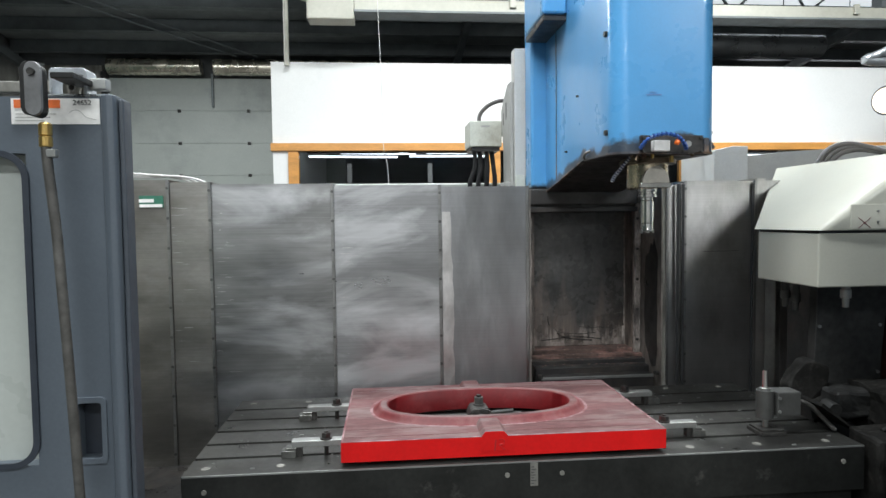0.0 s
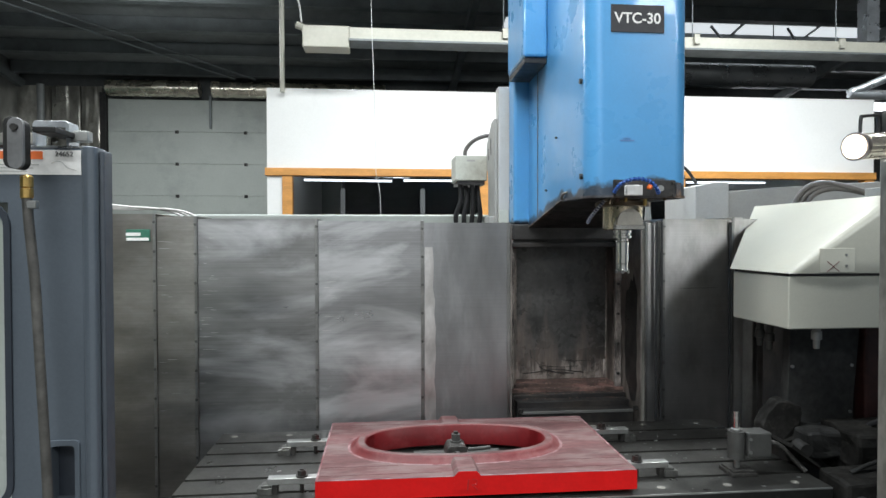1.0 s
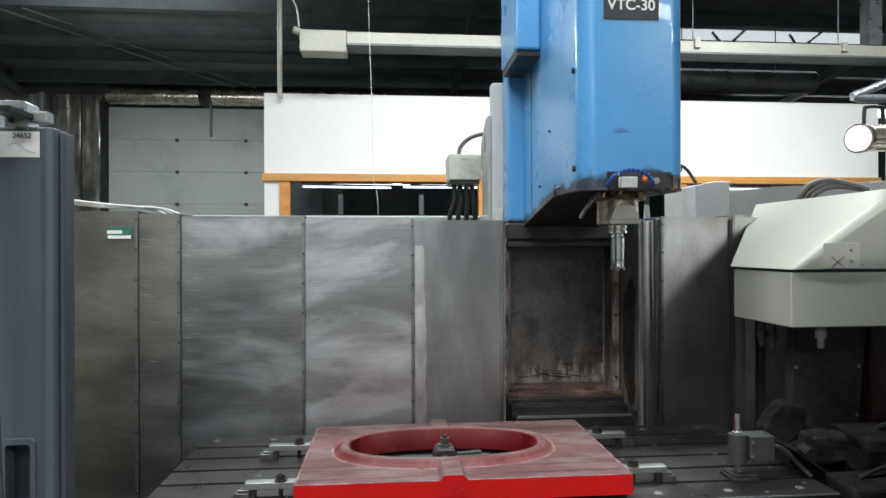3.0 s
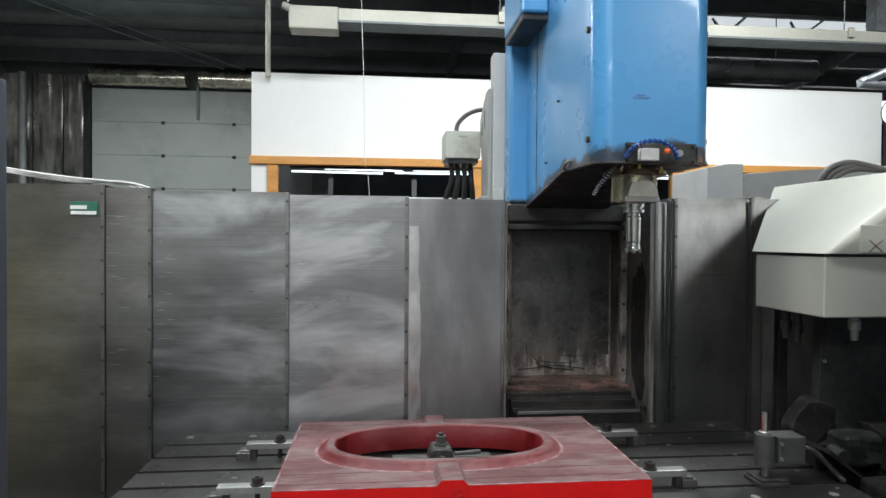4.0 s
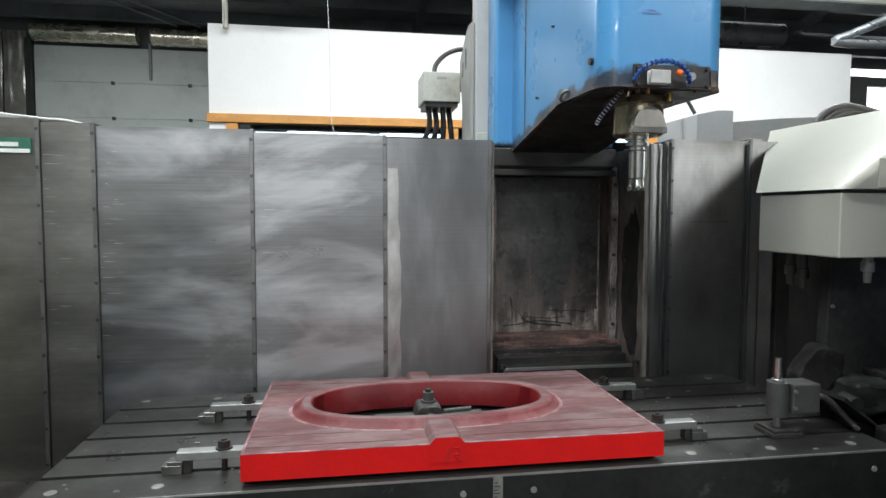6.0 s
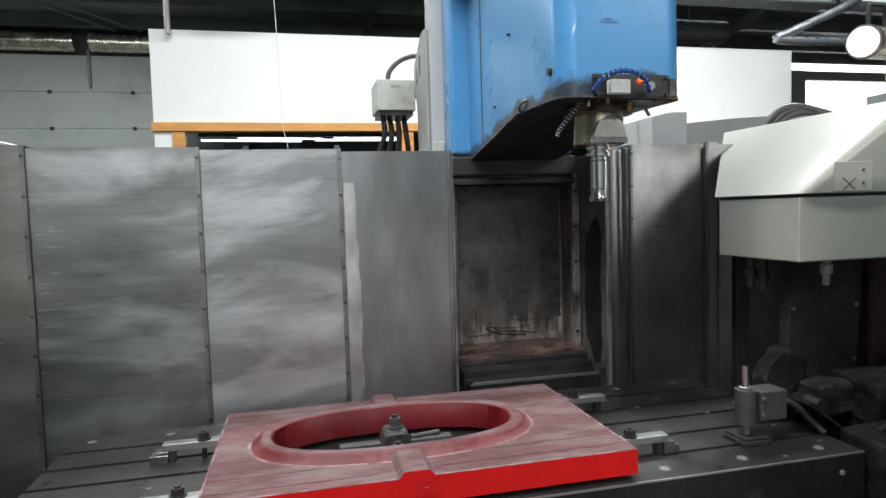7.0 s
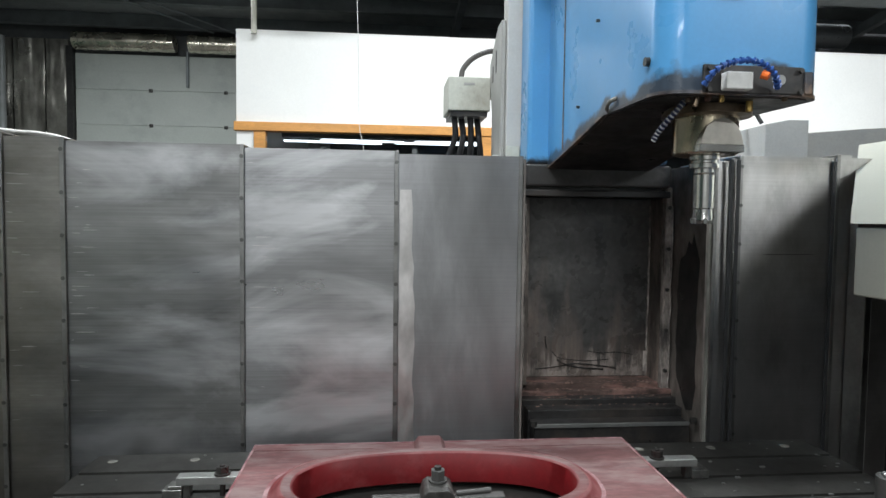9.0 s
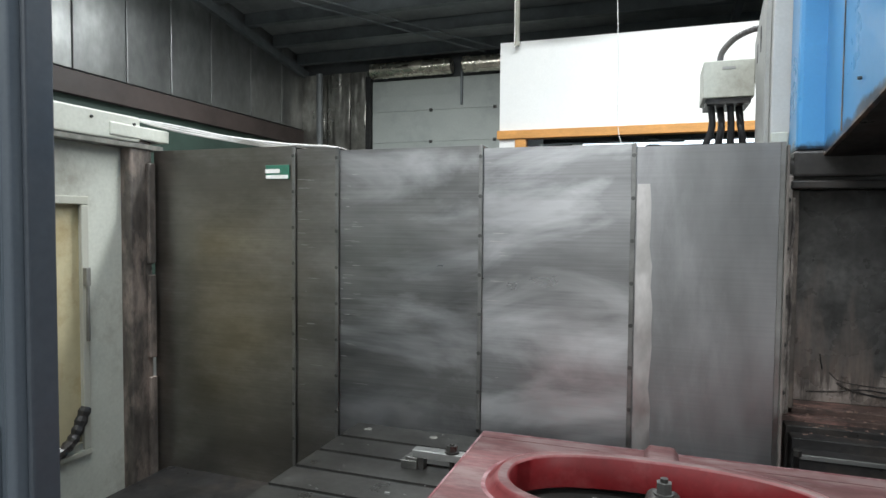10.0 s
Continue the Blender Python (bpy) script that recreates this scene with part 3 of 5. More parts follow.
for dx in (0, 0.035):
    bm = B()
    tube(bm, [(2.95 + dx * 2.2, 5.0, roof_z(5.0)), (2.95 + dx * 1.6, 5.02, 3.2), (2.94 + dx, 5.1, 2.6), (2.92 + dx * 2, 5.3, 2.15), (2.90 + dx * 3, 5.42, 1.98), (2.95 + dx * 3, 5.45, 1.90), (2.6 - dx, 5.0, 1.85), (2.2, 4.6, 1.82)], 0.016, 8)
    smooth(solid("hanging_cable", bm, CABLE_W, "white cable hanging from roof to machine top", "cable", "white cables"))
# setter grey, lowered for the shade at the table's right end
SETTER = surf("worn_grey_casting_paint", (0.070, 0.070, 0.067), 0.5, 0.2, 0.2, 12, (1, 1, 1), 80, 0.1, 0.15)
FLANGE = surf("oil_darkened_flange", (0.16, 0.12, 0.085), 0.35, 0.9, 0.4, 12, (1, 1, 1), 60, 0.2, 0.1)
TRUNK = surf("pale_grey_enamel", (0.50, 0.50, 0.485), 0.5, 0, 0.08, 5, (1, 1, 1), 120, 0.05, 0.1, 0.1, (0.36, 0.35, 0.33), 0.5, 5, 0.58)
PEN = surf("faded_pen", (0.36, 0.006, 0.006), 0.6, 0, 0.3, 60)
SETTER_DARK = surf("oily_base_casting", (0.05, 0.048, 0.045), 0.5, 0.4, 0.4, 20, (1, 1, 1), 80, 0.2, 0.3, 0.1, (0.35, 0.34, 0.32), 0.6, 30, 0.62)
RUST_DARK = surf("dark_rust", (0.07, 0.034, 0.022), 0.65, 0.2, 0.4, 30)
NAVY = surf("dark_link_hose", (0.016, 0.026, 0.075), 0.4, 0, 0.2, 20)
CRUST = surf("dried_coolant_crust", (0.34, 0.30, 0.275), 0.6, 0.1, 0.5, 18, (1, 1, 0.5), 90, 0.3, 0.6, 0.12, (0.045, 0.04, 0.038), 0.85, 13, 0.52)
PALE_WEAR = surf("pale_chalky_wear", (0.27, 0.165, 0.17), 0.7, 0, 0.35, 30, (1, 1, 1), 90, 0.25, 0.1, 0.1, (0.15, 0.045, 0.05), 1.0, 14, 0.49)
DARK_LINE = surf("dark_red_score", (0.09, 0.015, 0.017), 0.6, 0, 0.3, 40)

# ---- the machining centre: bed, table and covers ----
ZT = 0.90
CX = 1.931         # where the column stands: the inner edge of the sliding covers
bed = solid("machine_bed", box(B(), -0.05, 3.3, 2.80, 4.6, 0.02, 0.62, 0.01), GRIME, "oily dark cast machine bed under the table", "machine bed")
tb = thing("machine_table", (1.76, 3.1, 0.62), "grey cast-iron machine table with five long T-slots", "machine table")
TX0, TX1, TY0, TY1 = 0.768, 2.77, 2.74, 3.455
slots = [2.862 + 0.118 * i for i in range(5)]
edges = [TY0] + [v for s in slots for v in (s - 0.008, s + 0.008)] + [TY1]
for i in range(6):
    under("top_land", box(B(), TX0, TX1, edges[2 * i], edges[2 * i + 1], ZT - 0.045, ZT), TABLE, tb)
# dark filler near the top stands in for shade deep in the slots
for sy in slots:
    under("slot_floor", box(B(), TX0 + 0.002, TX1 - 0.002, sy - 0.0079, sy + 0.0079, ZT - 0.04, ZT - 0.006), SLOT, tb)
under("table_body", box(B(), TX0 + 0.001, TX1 - 0.001, TY0 + 0.001, TY1, 0.765, ZT - 0.0455, 0.002, 1), TABLE_SIDE, tb, "oily front of the table, darkened for shade")
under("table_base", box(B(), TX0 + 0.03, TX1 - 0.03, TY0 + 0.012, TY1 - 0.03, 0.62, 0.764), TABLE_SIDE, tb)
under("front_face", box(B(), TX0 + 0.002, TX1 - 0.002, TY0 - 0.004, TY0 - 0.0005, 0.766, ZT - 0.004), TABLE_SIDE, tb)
under("worn_edge", box(B(), TX0 + 0.003, TX1 - 0.003, TY0 - 0.0046, TY0 - 0.0002, ZT - 0.0036, ZT + 0.0006), STRAP, tb, "bright worn front edge")
bm = B()
box(bm, 1.742, 1.764, TY0 - 0.006, TY0 - 0.0045, 0.828, 0.896)
under("scale_tag", bm, GASKET, tb, "worn white scale tag on the edge")
bm = B()
for k in range(7):
    box(bm, 1.744, 1.752 + 0.006 * (k % 2), TY0 - 0.0068, TY0 - 0.0062, 0.835 + k * 0.008, 0.837 + k * 0.008)
under("tag_marks", bm, INK, tb)
for x, z in ((1.675, 0.863), (1.835, 0.862), (0.83, 0.855), (2.70, 0.855)):
    bm = B()
    cyl(bm, (x, TY0 - 0.007, z), (x, TY0 - 0.0042, z), 0.0072, seg=14)
    under("screw_plug", bm, GASKET, tb)
for x in (0.822, 1.03, 2.245, 2.457, 2.68):
    for y in (2.787, 3.408):
        if 1.15 < x < 2.2:
            continue
        under("ground_spot", cyl(B(), (x, y, ZT), (x, y, ZT + 0.0012), 0.0125, seg=18), GASKET, tb)


def cover(side, a, b, top, y, material, strips=(), bottom=0.42, screws=True, edge_at=None):
    """One telescoping way-cover sheet with its hemmed edge and row of rivets."""
    th = thing("way_cover", ((a + b) / 2, y, bottom), "brushed stainless-steel telescoping way cover with riveted edge", "way cover", "sliding covers")
    bm = B()
    box(bm, a, b, y, y + 0.003, bottom, top)
    box(bm, a, b, y, y + 0.22, top, top + 0.003)
    under("sheet", bm, material, th)
    e = edge_at
    s = 1 if side == "left" else -1
    lo, hi = sorted((e, e - s * 0.0125))
    under("hem", box(B(), lo, hi, y - 0.003, y - 0.0005, bottom, top + 0.004, 0.001, 1), STEEL_EDGE, th)
    if screws:
        for k in range(10):
            z = top - 0.03 - k * 0.118
            if z > bottom:
                bm = B()
                cyl(bm, (e - s * 0.0065, y - 0.0065, z), (e - s * 0.0065, y - 0.003, z), 0.0058, 0.0042, seg=10)
                under("rivet", bm, SCREW, th)
    for x0, x1 in strips:
        rj = random.Random(5)
        zs = [bottom + 0.3 + (top - bottom - 0.40) * k / 16 for k in range(17)]
        out = [(x1 + rj.uniform(-0.005, 0.003) - 0.006 * (k > 12), z) for k, z in enumerate(zs)]
        inn = [(x0 + rj.uniform(0.0, 0.002), z) for z in zs]
        under("rubbed_band", prism(B(), inn + out[::-1], "y", y - 0.0014, y - 0.0004), STEEL_WORN, th, "lighter rubbed band on the steel")
    return th


cover("left", -0.10, 0.490, 1.762, 3.541, STEEL_BROWN, edge_at=0.490)
cover("left", 0.40, 0.648, 1.752, 3.5465, STEEL_BROWN, edge_at=0.648)
cover("left", 0.55, 1.128, 1.744, 3.552, STEEL, edge_at=1.128)
cover("left", 1.02, 1.564, 1.736, 3.5575, STEEL_BRIGHT, edge_at=1.564)
cover("left", 1.45, CX, 1.728, 3.563, STEEL_PLAIN, strips=((1.5665, 1.612),), edge_at=CX, screws=False)
R0 = CX + 0.595
cover("right", R0, R0 + 0.3, 1.728, 3.563, STEEL_DIM, edge_at=R0, screws=False)
cover("right", R0 + 0.050, R0 + 0.4, 1.736, 3.5575, STEEL_DIM, edge_at=R0 + 0.050, screws=False)
cover("right", R0 + 0.072, R0 + 0.6, 1.744, 3.552, STEEL_DIM, edge_at=R0 + 0.072, screws=True)
cover("right", R0 + 0.384, 2.96, 1.752, 3.5465, STEEL_DIM, edge_at=R0 + 0.384, screws=False)
for x in (R0 + 0.043, R0 + 0.066, R0 + 0.376):
    solid("cover_wiper", box(B(), x - 0.005, x + 0.006, 3.5425, 3.5455, 0.5, 1.734), CABLE_K, "black rubber wiper strip between steel covers", "wiper strip", "cover wipers")
for x0, x1, z in ((2.68, 2.86, 1.445),):
    solid("scratch", prism(B(), [(x0, z), (x0 + 0.04, z + 0.0005), (x1, z + 0.002), (x1 - 0.03, z + 0.003), (x0 + 0.02, z + 0.0018)], "y", 3.5506, 3.5516), GRIME, "dark dent line scratched into the steel cover", "scratch", "scratches", "structure")
# bright scuffs that the sliding hems have left beside the edges
for x0, y, seed, count in ((0.490, 3.5465, 1, 16), (0.648, 3.552, 2, 26), (1.128, 3.5575, 3, 14)):
    rs = random.Random(seed)
    bm = B()
    for k in range(count):
        a = x0 + 0.004 + rs.random() ** 2 * 0.05
        w, z, h = rs.uniform(0.008, 0.055), rs.uniform(0.95, 1.70), rs.uniform(0.0007, 0.0016)
        prism(bm, [(a, z), (a + w * 0.5, z - h * 0.5), (a + w, z + h * 0.2), (a + w * 0.6, z + h), (a + 0.002, z + h)], "y", y - 0.0010, y - 0.0004)
    tagged(part("scuff_marks", bm, STEEL_WORN), "short bright scuffs across the brushed steel cover", "scuffs", kind="stuff")
# maker's tag on the outermost cover
tg = thing("maker_tag", (0.42, 3.537, 1.68), "small green and white plate on the steel cover", "name plate")
under("plate", box(B(), 0.376, 0.468, 3.537, 3.5395, 1.656, 1.703, 0.001, 1), GREEN, tg)
bm = B()
box(bm, 0.378, 0.464, 3.5355, 3.5365, 1.658, 1.670)
box(bm, 0.376, 0.432, 3.5355, 3.5365, 1.677, 1.690)
under("print_bar", bm, PAPER, tg)

# top rail behind the covers and the enclosure's sides
solid("rear_rail", box(B(), -0.25, 2.30, 4.50, 4.62, 0.0, 1.80, 0.01), GARAGE, "grey painted rear rail behind the steel covers", "rail")
solid("rear_guard", box(B(), -0.25, 3.2, 4.66, 4.70, 0.0, 1.70), GRIME, "dark sheet guard behind the machine bed", "guard")
es = thing("enclosure_side", (-0.2, 3.0, 0), "dirty cream enclosure side with framed window and stained edges", "machine guard")
for y0, y1, z0, z1 in ((2.44, 3.285, 0.3, 0.78), (2.44, 3.285, 1.575, 1.80), (3.285, 3.44, 0.3, 1.80), (2.44, 2.62, 0.78, 1.575)):
    under("panel", box(B(), -0.19, -0.15, y0, y1, z0, z1), BEIGE_SIDE, es)
under("pane", box(B(), -0.178, -0.168, 2.62, 3.285, 0.78, 1.575), YELLOWED, es, "yellowed stained window pane")
bm = B()
box(bm, -0.149, -0.138, 2.60, 3.30, 1.565, 1.592, 0.003)
box(bm, -0.149, -0.138, 3.272, 3.298, 0.76, 1.564, 0.003)
box(bm, -0.149, -0.138, 2.60, 3.30, 0.74, 0.759, 0.003)
under("window_frame", bm, BEIGE, es)
bm = B()
box(bm, -0.137, -0.12, 3.272, 3.29, 1.30, 1.36, 0.003)
cyl(bm, (-0.125, 3.28, 1.12), (-0.125, 3.28, 1.31), 0.006, seg=8)
under("latch", bm, GASKET, es)
under("corner_post", box(B(), -0.17, -0.105, 3.44, 3.535, 0.3, 1.80, 0.006), PLATE_LOW, es, "brown-stained steel corner post")
bm = B()
for z0, z1 in ((1.02, 1.32), (0.42, 0.95), (1.36, 1.72)):
    box(bm, -0.104, -0.088, 3.505, 3.535, z0, z1, 0.004)
under("corner_gasket", bm, PLATE_LOW, es)
bm = B()
tube(bm, [(-0.14, 3.0, 0.80), (-0.138, 3.12, 0.77), (-0.138, 3.22, 0.80), (-0.14, 3.28, 0.90)], 0.016, 8, 0.25)
under("grime_bead", bm, GRIME, es)
tr = thing("top_guide_rail", (-0.12, 3.0, 1.8), "cream guide rail along the enclosure top", "guide rail")
under("rail", box(B(), -0.19, -0.09, 2.2, 3.47, 1.785, 1.872, 0.006), BEIGE_SIDE, tr)
under("rail_end", box(B(), -0.17, -0.085, 3.34, 3.60, 1.797, 1.842, 0.005), BEIGE_SIDE, tr)
under("dirty_lip", box(B(), -0.165, -0.095, 3.10, 3.58, 1.766, 1.784, 0.003), GASKET, tr, "dirt-stained lip under the rail")
for y in (3.27, 3.44):
    under("clip_bolt", cyl(B(), (-0.089, y, 1.845), (-0.083, y, 1.845), 0.005, seg=8), BOLT, tr)
# added black box that darkens what the lower covers reflect
solid("chip_pan", box(B(), -0.14, 3.6, 2.45, 3.295, 0.02, 0.30, 0.01), GRIME, "black pan added to darken reflections in the steel covers", "chip pan")
solid("side_skirt", box(B(), -0.19, 0.76, 3.40, 3.52, 0.02, 0.42), GRIME, "dark chip tray under the side covers", "chip tray")
rg = solid("enclosure_side", box(B(), 3.02, 3.05, 3.60, 4.6, 0.3, 1.50), GRIME, "dark oily enclosure side beside the tool changer", "machine guard")
solid("corner_strip", box(B(), 2.961, 2.985, 3.47, 3.5445, 0.6, 1.60, 0.004), STEEL_EDGE, "dull steel corner strip beside the covers", "strip")

# ---- the travelling column ----
col = thing("machine_column", (CX + 0.3, 4.1, 0.6), "travelling grey machine column with oily stained front", "machine column")


def C(name, bm, material, label=""):
    bmesh.ops.translate(bm, verts=bm.verts, vec=(CX, 0, 0))
    return under(name, bm, material, col, label)


C("casting", box(B(), 0.110, 0.494, 3.972, 4.42, 0.62, 2.395, 0.012), GREYBOX, "grey painted column casting")
bm = B()
prism(bm, [(3.92, 1.72), (4.10, 1.72), (4.10, 1.95), (4.155, 2.09), (4.155, 2.14), (4.08, 2.19), (3.99, 2.24), (3.92, 2.24)], "x", -0.004, 0.011, 0.002, 1)
C("side_bracket", bm, GREYBOX)
for y, z0, z1 in ((4.085, 2.06, 2.12), (4.02, 2.08, 2.16)):
    C("bracket_slot", box(B(), -0.0055, -0.0042, y - 0.009, y + 0.009, z0, z1), GRIME)
C("bracket_foot", box(B(), -0.03, 0.011, 3.93, 4.06, 1.72, 1.772, 0.004), GREYBOX)
C("flange_foot", box(B(), 0.012, 0.060, 3.885, 3.8995, 1.72, 1.80, 0.004), BEIGE_SIDE, "cream block at the flange's foot")
C("box_arm", box(B(), 0.001, 0.109, 4.20, 4.27, 2.03, 2.08, 0.004), GREYBOX)
for x0, x1 in ((0.012, 0.078), (0.532, 0.592)):
    C("column_flange", box(B(), x0, x1, 3.90, 3.970, 1.70, 2.39, 0.005), TRUNK)
C("column_web", box(B(), 0.079, 0.531, 3.905, 3.970, 1.70, 2.385), GREYBOX)
C("back_plate", box(B(), 0.012, 0.592, 3.925, 3.970, 0.62, 1.699), GRIME)
C("front_plate", box(B(), 0.080, 0.542, 3.892, 3.912, 0.985, 1.62), PLATE_DARK, "dark oily plate with dried coolant stains")
rngb = random.Random(11)
for x in (0.031, 0.0595, 0.0815, 0.5405, 0.5465, 0.5685):
    bm = B()
    tube(bm, [(x + rngb.uniform(-0.002, 0.002), 3.889 if 0.08 < x < 0.541 else 3.776, 0.97 + 0.033 * k) for k in range(20)], 0.0028, 6, 0.5, 3)
    C("grime_bead", bm, GRIME if x < 0.05 else CRUST)
for x0, x1 in ((0.034, 0.058), (0.547, 0.568)):
    C("guide_strip", box(B(), x0, x1, 3.778, 3.90, 0.93, 1.66, 0.003), CRUST, "worn scraper strip")
for x0, x1 in ((0.060, 0.0795), (0.5425, 0.546)):
    C("wiper", box(B(), x0, x1, 3.80, 3.90, 0.965, 1.62, 0.003), PLATE_LOW, "smeared wiper strip")
rng = random.Random(4)
for x in (0.046, 0.5575):
    for k in range(5):
        z = 1.03 + k * 0.14
        C("strip_bolt", cyl(B(), (x, 3.772, z), (x, 3.778, z), 0.007, seg=8), BOLT)
C("header_bar", box(B(), 0.045, 0.560, 3.79, 3.92, 1.625, 1.665, 0.006), SMOKED)
C("header_lip", box(B(), 0.052, 0.556, 3.765, 3.789, 1.622, 1.645, 0.004), GRIME)
for i, (y0, y1, z0, z1) in enumerate(((3.80, 3.892, 0.955, 0.984), (3.765, 3.80, 0.94, 0.968), (3.72, 3.765, 0.93, 0.953), (3.665, 3.72, 0.905, 0.935), (3.60, 3.665, 0.88, 0.908))):
    C("sill_step", box(B(), 0.035 + 0.006 * i, 0.585 - 0.006 * i, y0, y1, z0 - 0.25, z1, 0.003), RUST if i < 2 else GRIME, "sill step caked with dust" if i < 2 else "")
for k, pts in enumerate((((0.19, 1.075), (0.215, 1.052), (0.26, 1.044), (0.33, 1.04), (0.40, 1.045)), ((0.13, 1.012), (0.2, 1.018), (0.28, 1.03), (0.36, 1.022), (0.43, 1.012)),
                         ((0.21, 1.045), (0.235, 1.03), (0.29, 1.016), (0.38, 1.008)), ((0.32, 1.075), (0.37, 1.068), (0.43, 1.07), (0.49, 1.06)), ((0.165, 1.13), (0.167, 1.11), (0.172, 1.085)))):
    C("oil_run", tube(B(), [(x, 3.8915, z) for x, z in pts], 0.0011 + 0.0007 * (k % 3), 6, 0.6, 5), GRIME, "thin black run of oil")
C("corner_crust", box(B(), 0.527, 0.541, 3.886, 3.8915, 1.0, 1.075, 0.002), CRUST, "pale dried coolant in the plate's corner")
C("sill_edge", box(B(), 0.06, 0.56, 3.597, 3.604, 0.899, 0.911, 0.001), STRAP, "bright worn edge of the sill")
bm = B()
for k in range(190):
    x, f = 0.09 + rng.random() * 0.45, rng.random()
    y = 3.70 + rng.random() * 0.13
    z = 0.984 if y > 3.80 else 0.968 if y > 3.765 else 0.953 if y > 3.72 else 0.935
    s = 0.0009 + 0.0018 * f * f
    box(bm, x - s * 1.6, x + s * 1.6, y - s, y + s, z - 0.001, z + s * 0.8)
C("swarf", bm, surf("pinkish_swarf", (0.30, 0.20, 0.17), 0.6, 0.2, 0.4, 40), "loose chips on the sill")["kind"] = "stuff"
for x0, x1 in ((0.004, 0.010), (0.578, 0.584)):
    C("side_liner", box(B(), x0, x1, 3.567, 3.90, 0.62, 1.724), surf("stained_liner", (0.27, 0.24, 0.22), 0.42, 0.5, 0.4, 5, (1, 1, 0.5), 40, 0.2, 0.2, 0.12, (0.05, 0.045, 0.042), 0.8, 4.5, 0.57), "oil-streaked steel liner")
    if x0 > 0.3:
        edge = random.Random(21)
        front = [(3.605 + edge.uniform(-0.006, 0.010), 1.02 + 0.04 * k) for k in range(11)]
        back = [(3.725 + 0.018 * math.sin(0.28 * k + 0.4) + edge.uniform(-0.007, 0.006), 1.02 + 0.04 * k) for k in range(11)]
        C("oil_smear", prism(B(), front + [(3.622, 1.465), (3.641, 1.505), (3.652, 1.470), (3.672, 1.482), (3.690, 1.438)] + back[::-1] + [(3.700, 0.985), (3.68, 0.95), (3.660, 0.93), (3.62, 0.94)], "x", x0 - 0.0012, x0 - 0.0004), GRIME, "ragged black oil smear")
    if x0 < 0.1:
        C("liner_rail", box(B(), x0 - 0.004, x1 + 0.012, 3.69, 3.72, 0.75, 1.70, 0.002), GASKET)
C("jamb_strip", box(B(), 0.5845, 0.597, 3.5665, 3.90, 0.62, 1.724), GASKET, "pale worn strip at the recess edge")
for x in (0.05, 0.56):
    C("liner_bolt", cyl(B(), (x, 3.575, 0.915), (x, 3.575, 0.93), 0.011, seg=6), BOLT)

# ---- head with spindle ----
hd = thing("spindle_head", (CX + 0.304, 3.4, 1.7), "blue machine head with worn lower edges and oily underside", "spindle head")


def H(name, bm, material, label="", owner=None):
    bmesh.ops.translate(bm, verts=bm.verts, vec=(CX, 0, 0))
    return under(name, bm, material, owner or hd, label)


def head_body(low, z_top, x0, x1, y0, y1, r, band=None):
    """The housing: a rounded plan, with an underside that falls towards the back. low(y): the lower edge's height."""
    bm = B()
    plan = []
    for cxx, a0 in ((x0 + r, 180), (x1 - r, 270)):
        for k in range(10):
            a = radians(a0 + 10 * k)
            plan.append((cxx + r * math.cos(a), y0 + r + r * math.sin(a)))
    side = [3.10, 3.25, 3.35, 3.50, 3.65]
    plan += [(x1, y) for y in side] + [(x1, y1), (x0, y1)] + [(x0, y) for y in side[::-1]]
    lo = [bm.verts.new((x, y, low(y))) for x, y in plan]
    hi = [bm.verts.new((x, y, z_top if band is None else low(y) + band)) for x, y in plan]
    n = len(plan)
    for ring in (lo, hi):
        bm.faces.new(ring[:21] + [ring[31]])
        for k in range(20, 25):
            bm.faces.new((ring[k], ring[k + 1], ring[50 - k], ring[51 - k]))
    for i in range(n):
        bm.faces.new((lo[i], lo[(i + 1) % n], hi[(i + 1) % n], hi[i]))
    return bm, lo


def blue_low(y):
    return worn_low(y) + 0.004


def worn_low(y):
    return 1.798 + 0.02 * (min(y, 3.25) - 2.935) - 0.175 * max(0.0, y - 3.25)


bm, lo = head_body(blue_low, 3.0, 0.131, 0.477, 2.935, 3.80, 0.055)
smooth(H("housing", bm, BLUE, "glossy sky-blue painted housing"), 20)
bm, lo = head_body(worn_low, 3.0, 0.1285, 0.4795, 2.9325, 3.79, 0.057, band=0.007)
smooth(H("worn_edge", bm, BLUE_WORN, "lower edge worn to dark metal"), 20)
bm, lo = head_body(lambda y: worn_low(y) - 0.0025, 3.0, 0.139, 0.469, 2.947, 3.79, 0.050, band=0.03)
H("underside", bm, GRIME, "black oily underside")
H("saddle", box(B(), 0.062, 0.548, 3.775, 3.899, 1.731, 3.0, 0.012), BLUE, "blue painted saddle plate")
H("saddle_foot", box(B(), 0.056, 0.556, 3.765, 3.895, 1.655, 1.730, 0.008), SMOKED)
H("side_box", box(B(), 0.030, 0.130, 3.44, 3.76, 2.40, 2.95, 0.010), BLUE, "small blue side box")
H("side_box_base", box(B(), 0.036, 0.130, 3.45, 3.76, 2.375, 2.399, 0.004), GRIME)
H("seam", box(B(), 0.1285, 0.1305, 3.60, 3.606, 1.76, 2.95), BLUE_WORN)
for y, z in ((2.995, 1.872), (3.0, 2.19), (3.30, 2.05), (3.45, 1.86)):
    H("side_bolt", cyl(B(), (0.122, y, z), (0.131, y, z), 0.0095 if y < 3.1 else 0.004, seg=12), BOLT)
for y, z in ((2.995, 1.872), (2.995, 2.19)):
    H("side_bolt", cyl(B(), (0.477, y, z), (0.486, y, z), 0.0085, seg=12), BOLT)
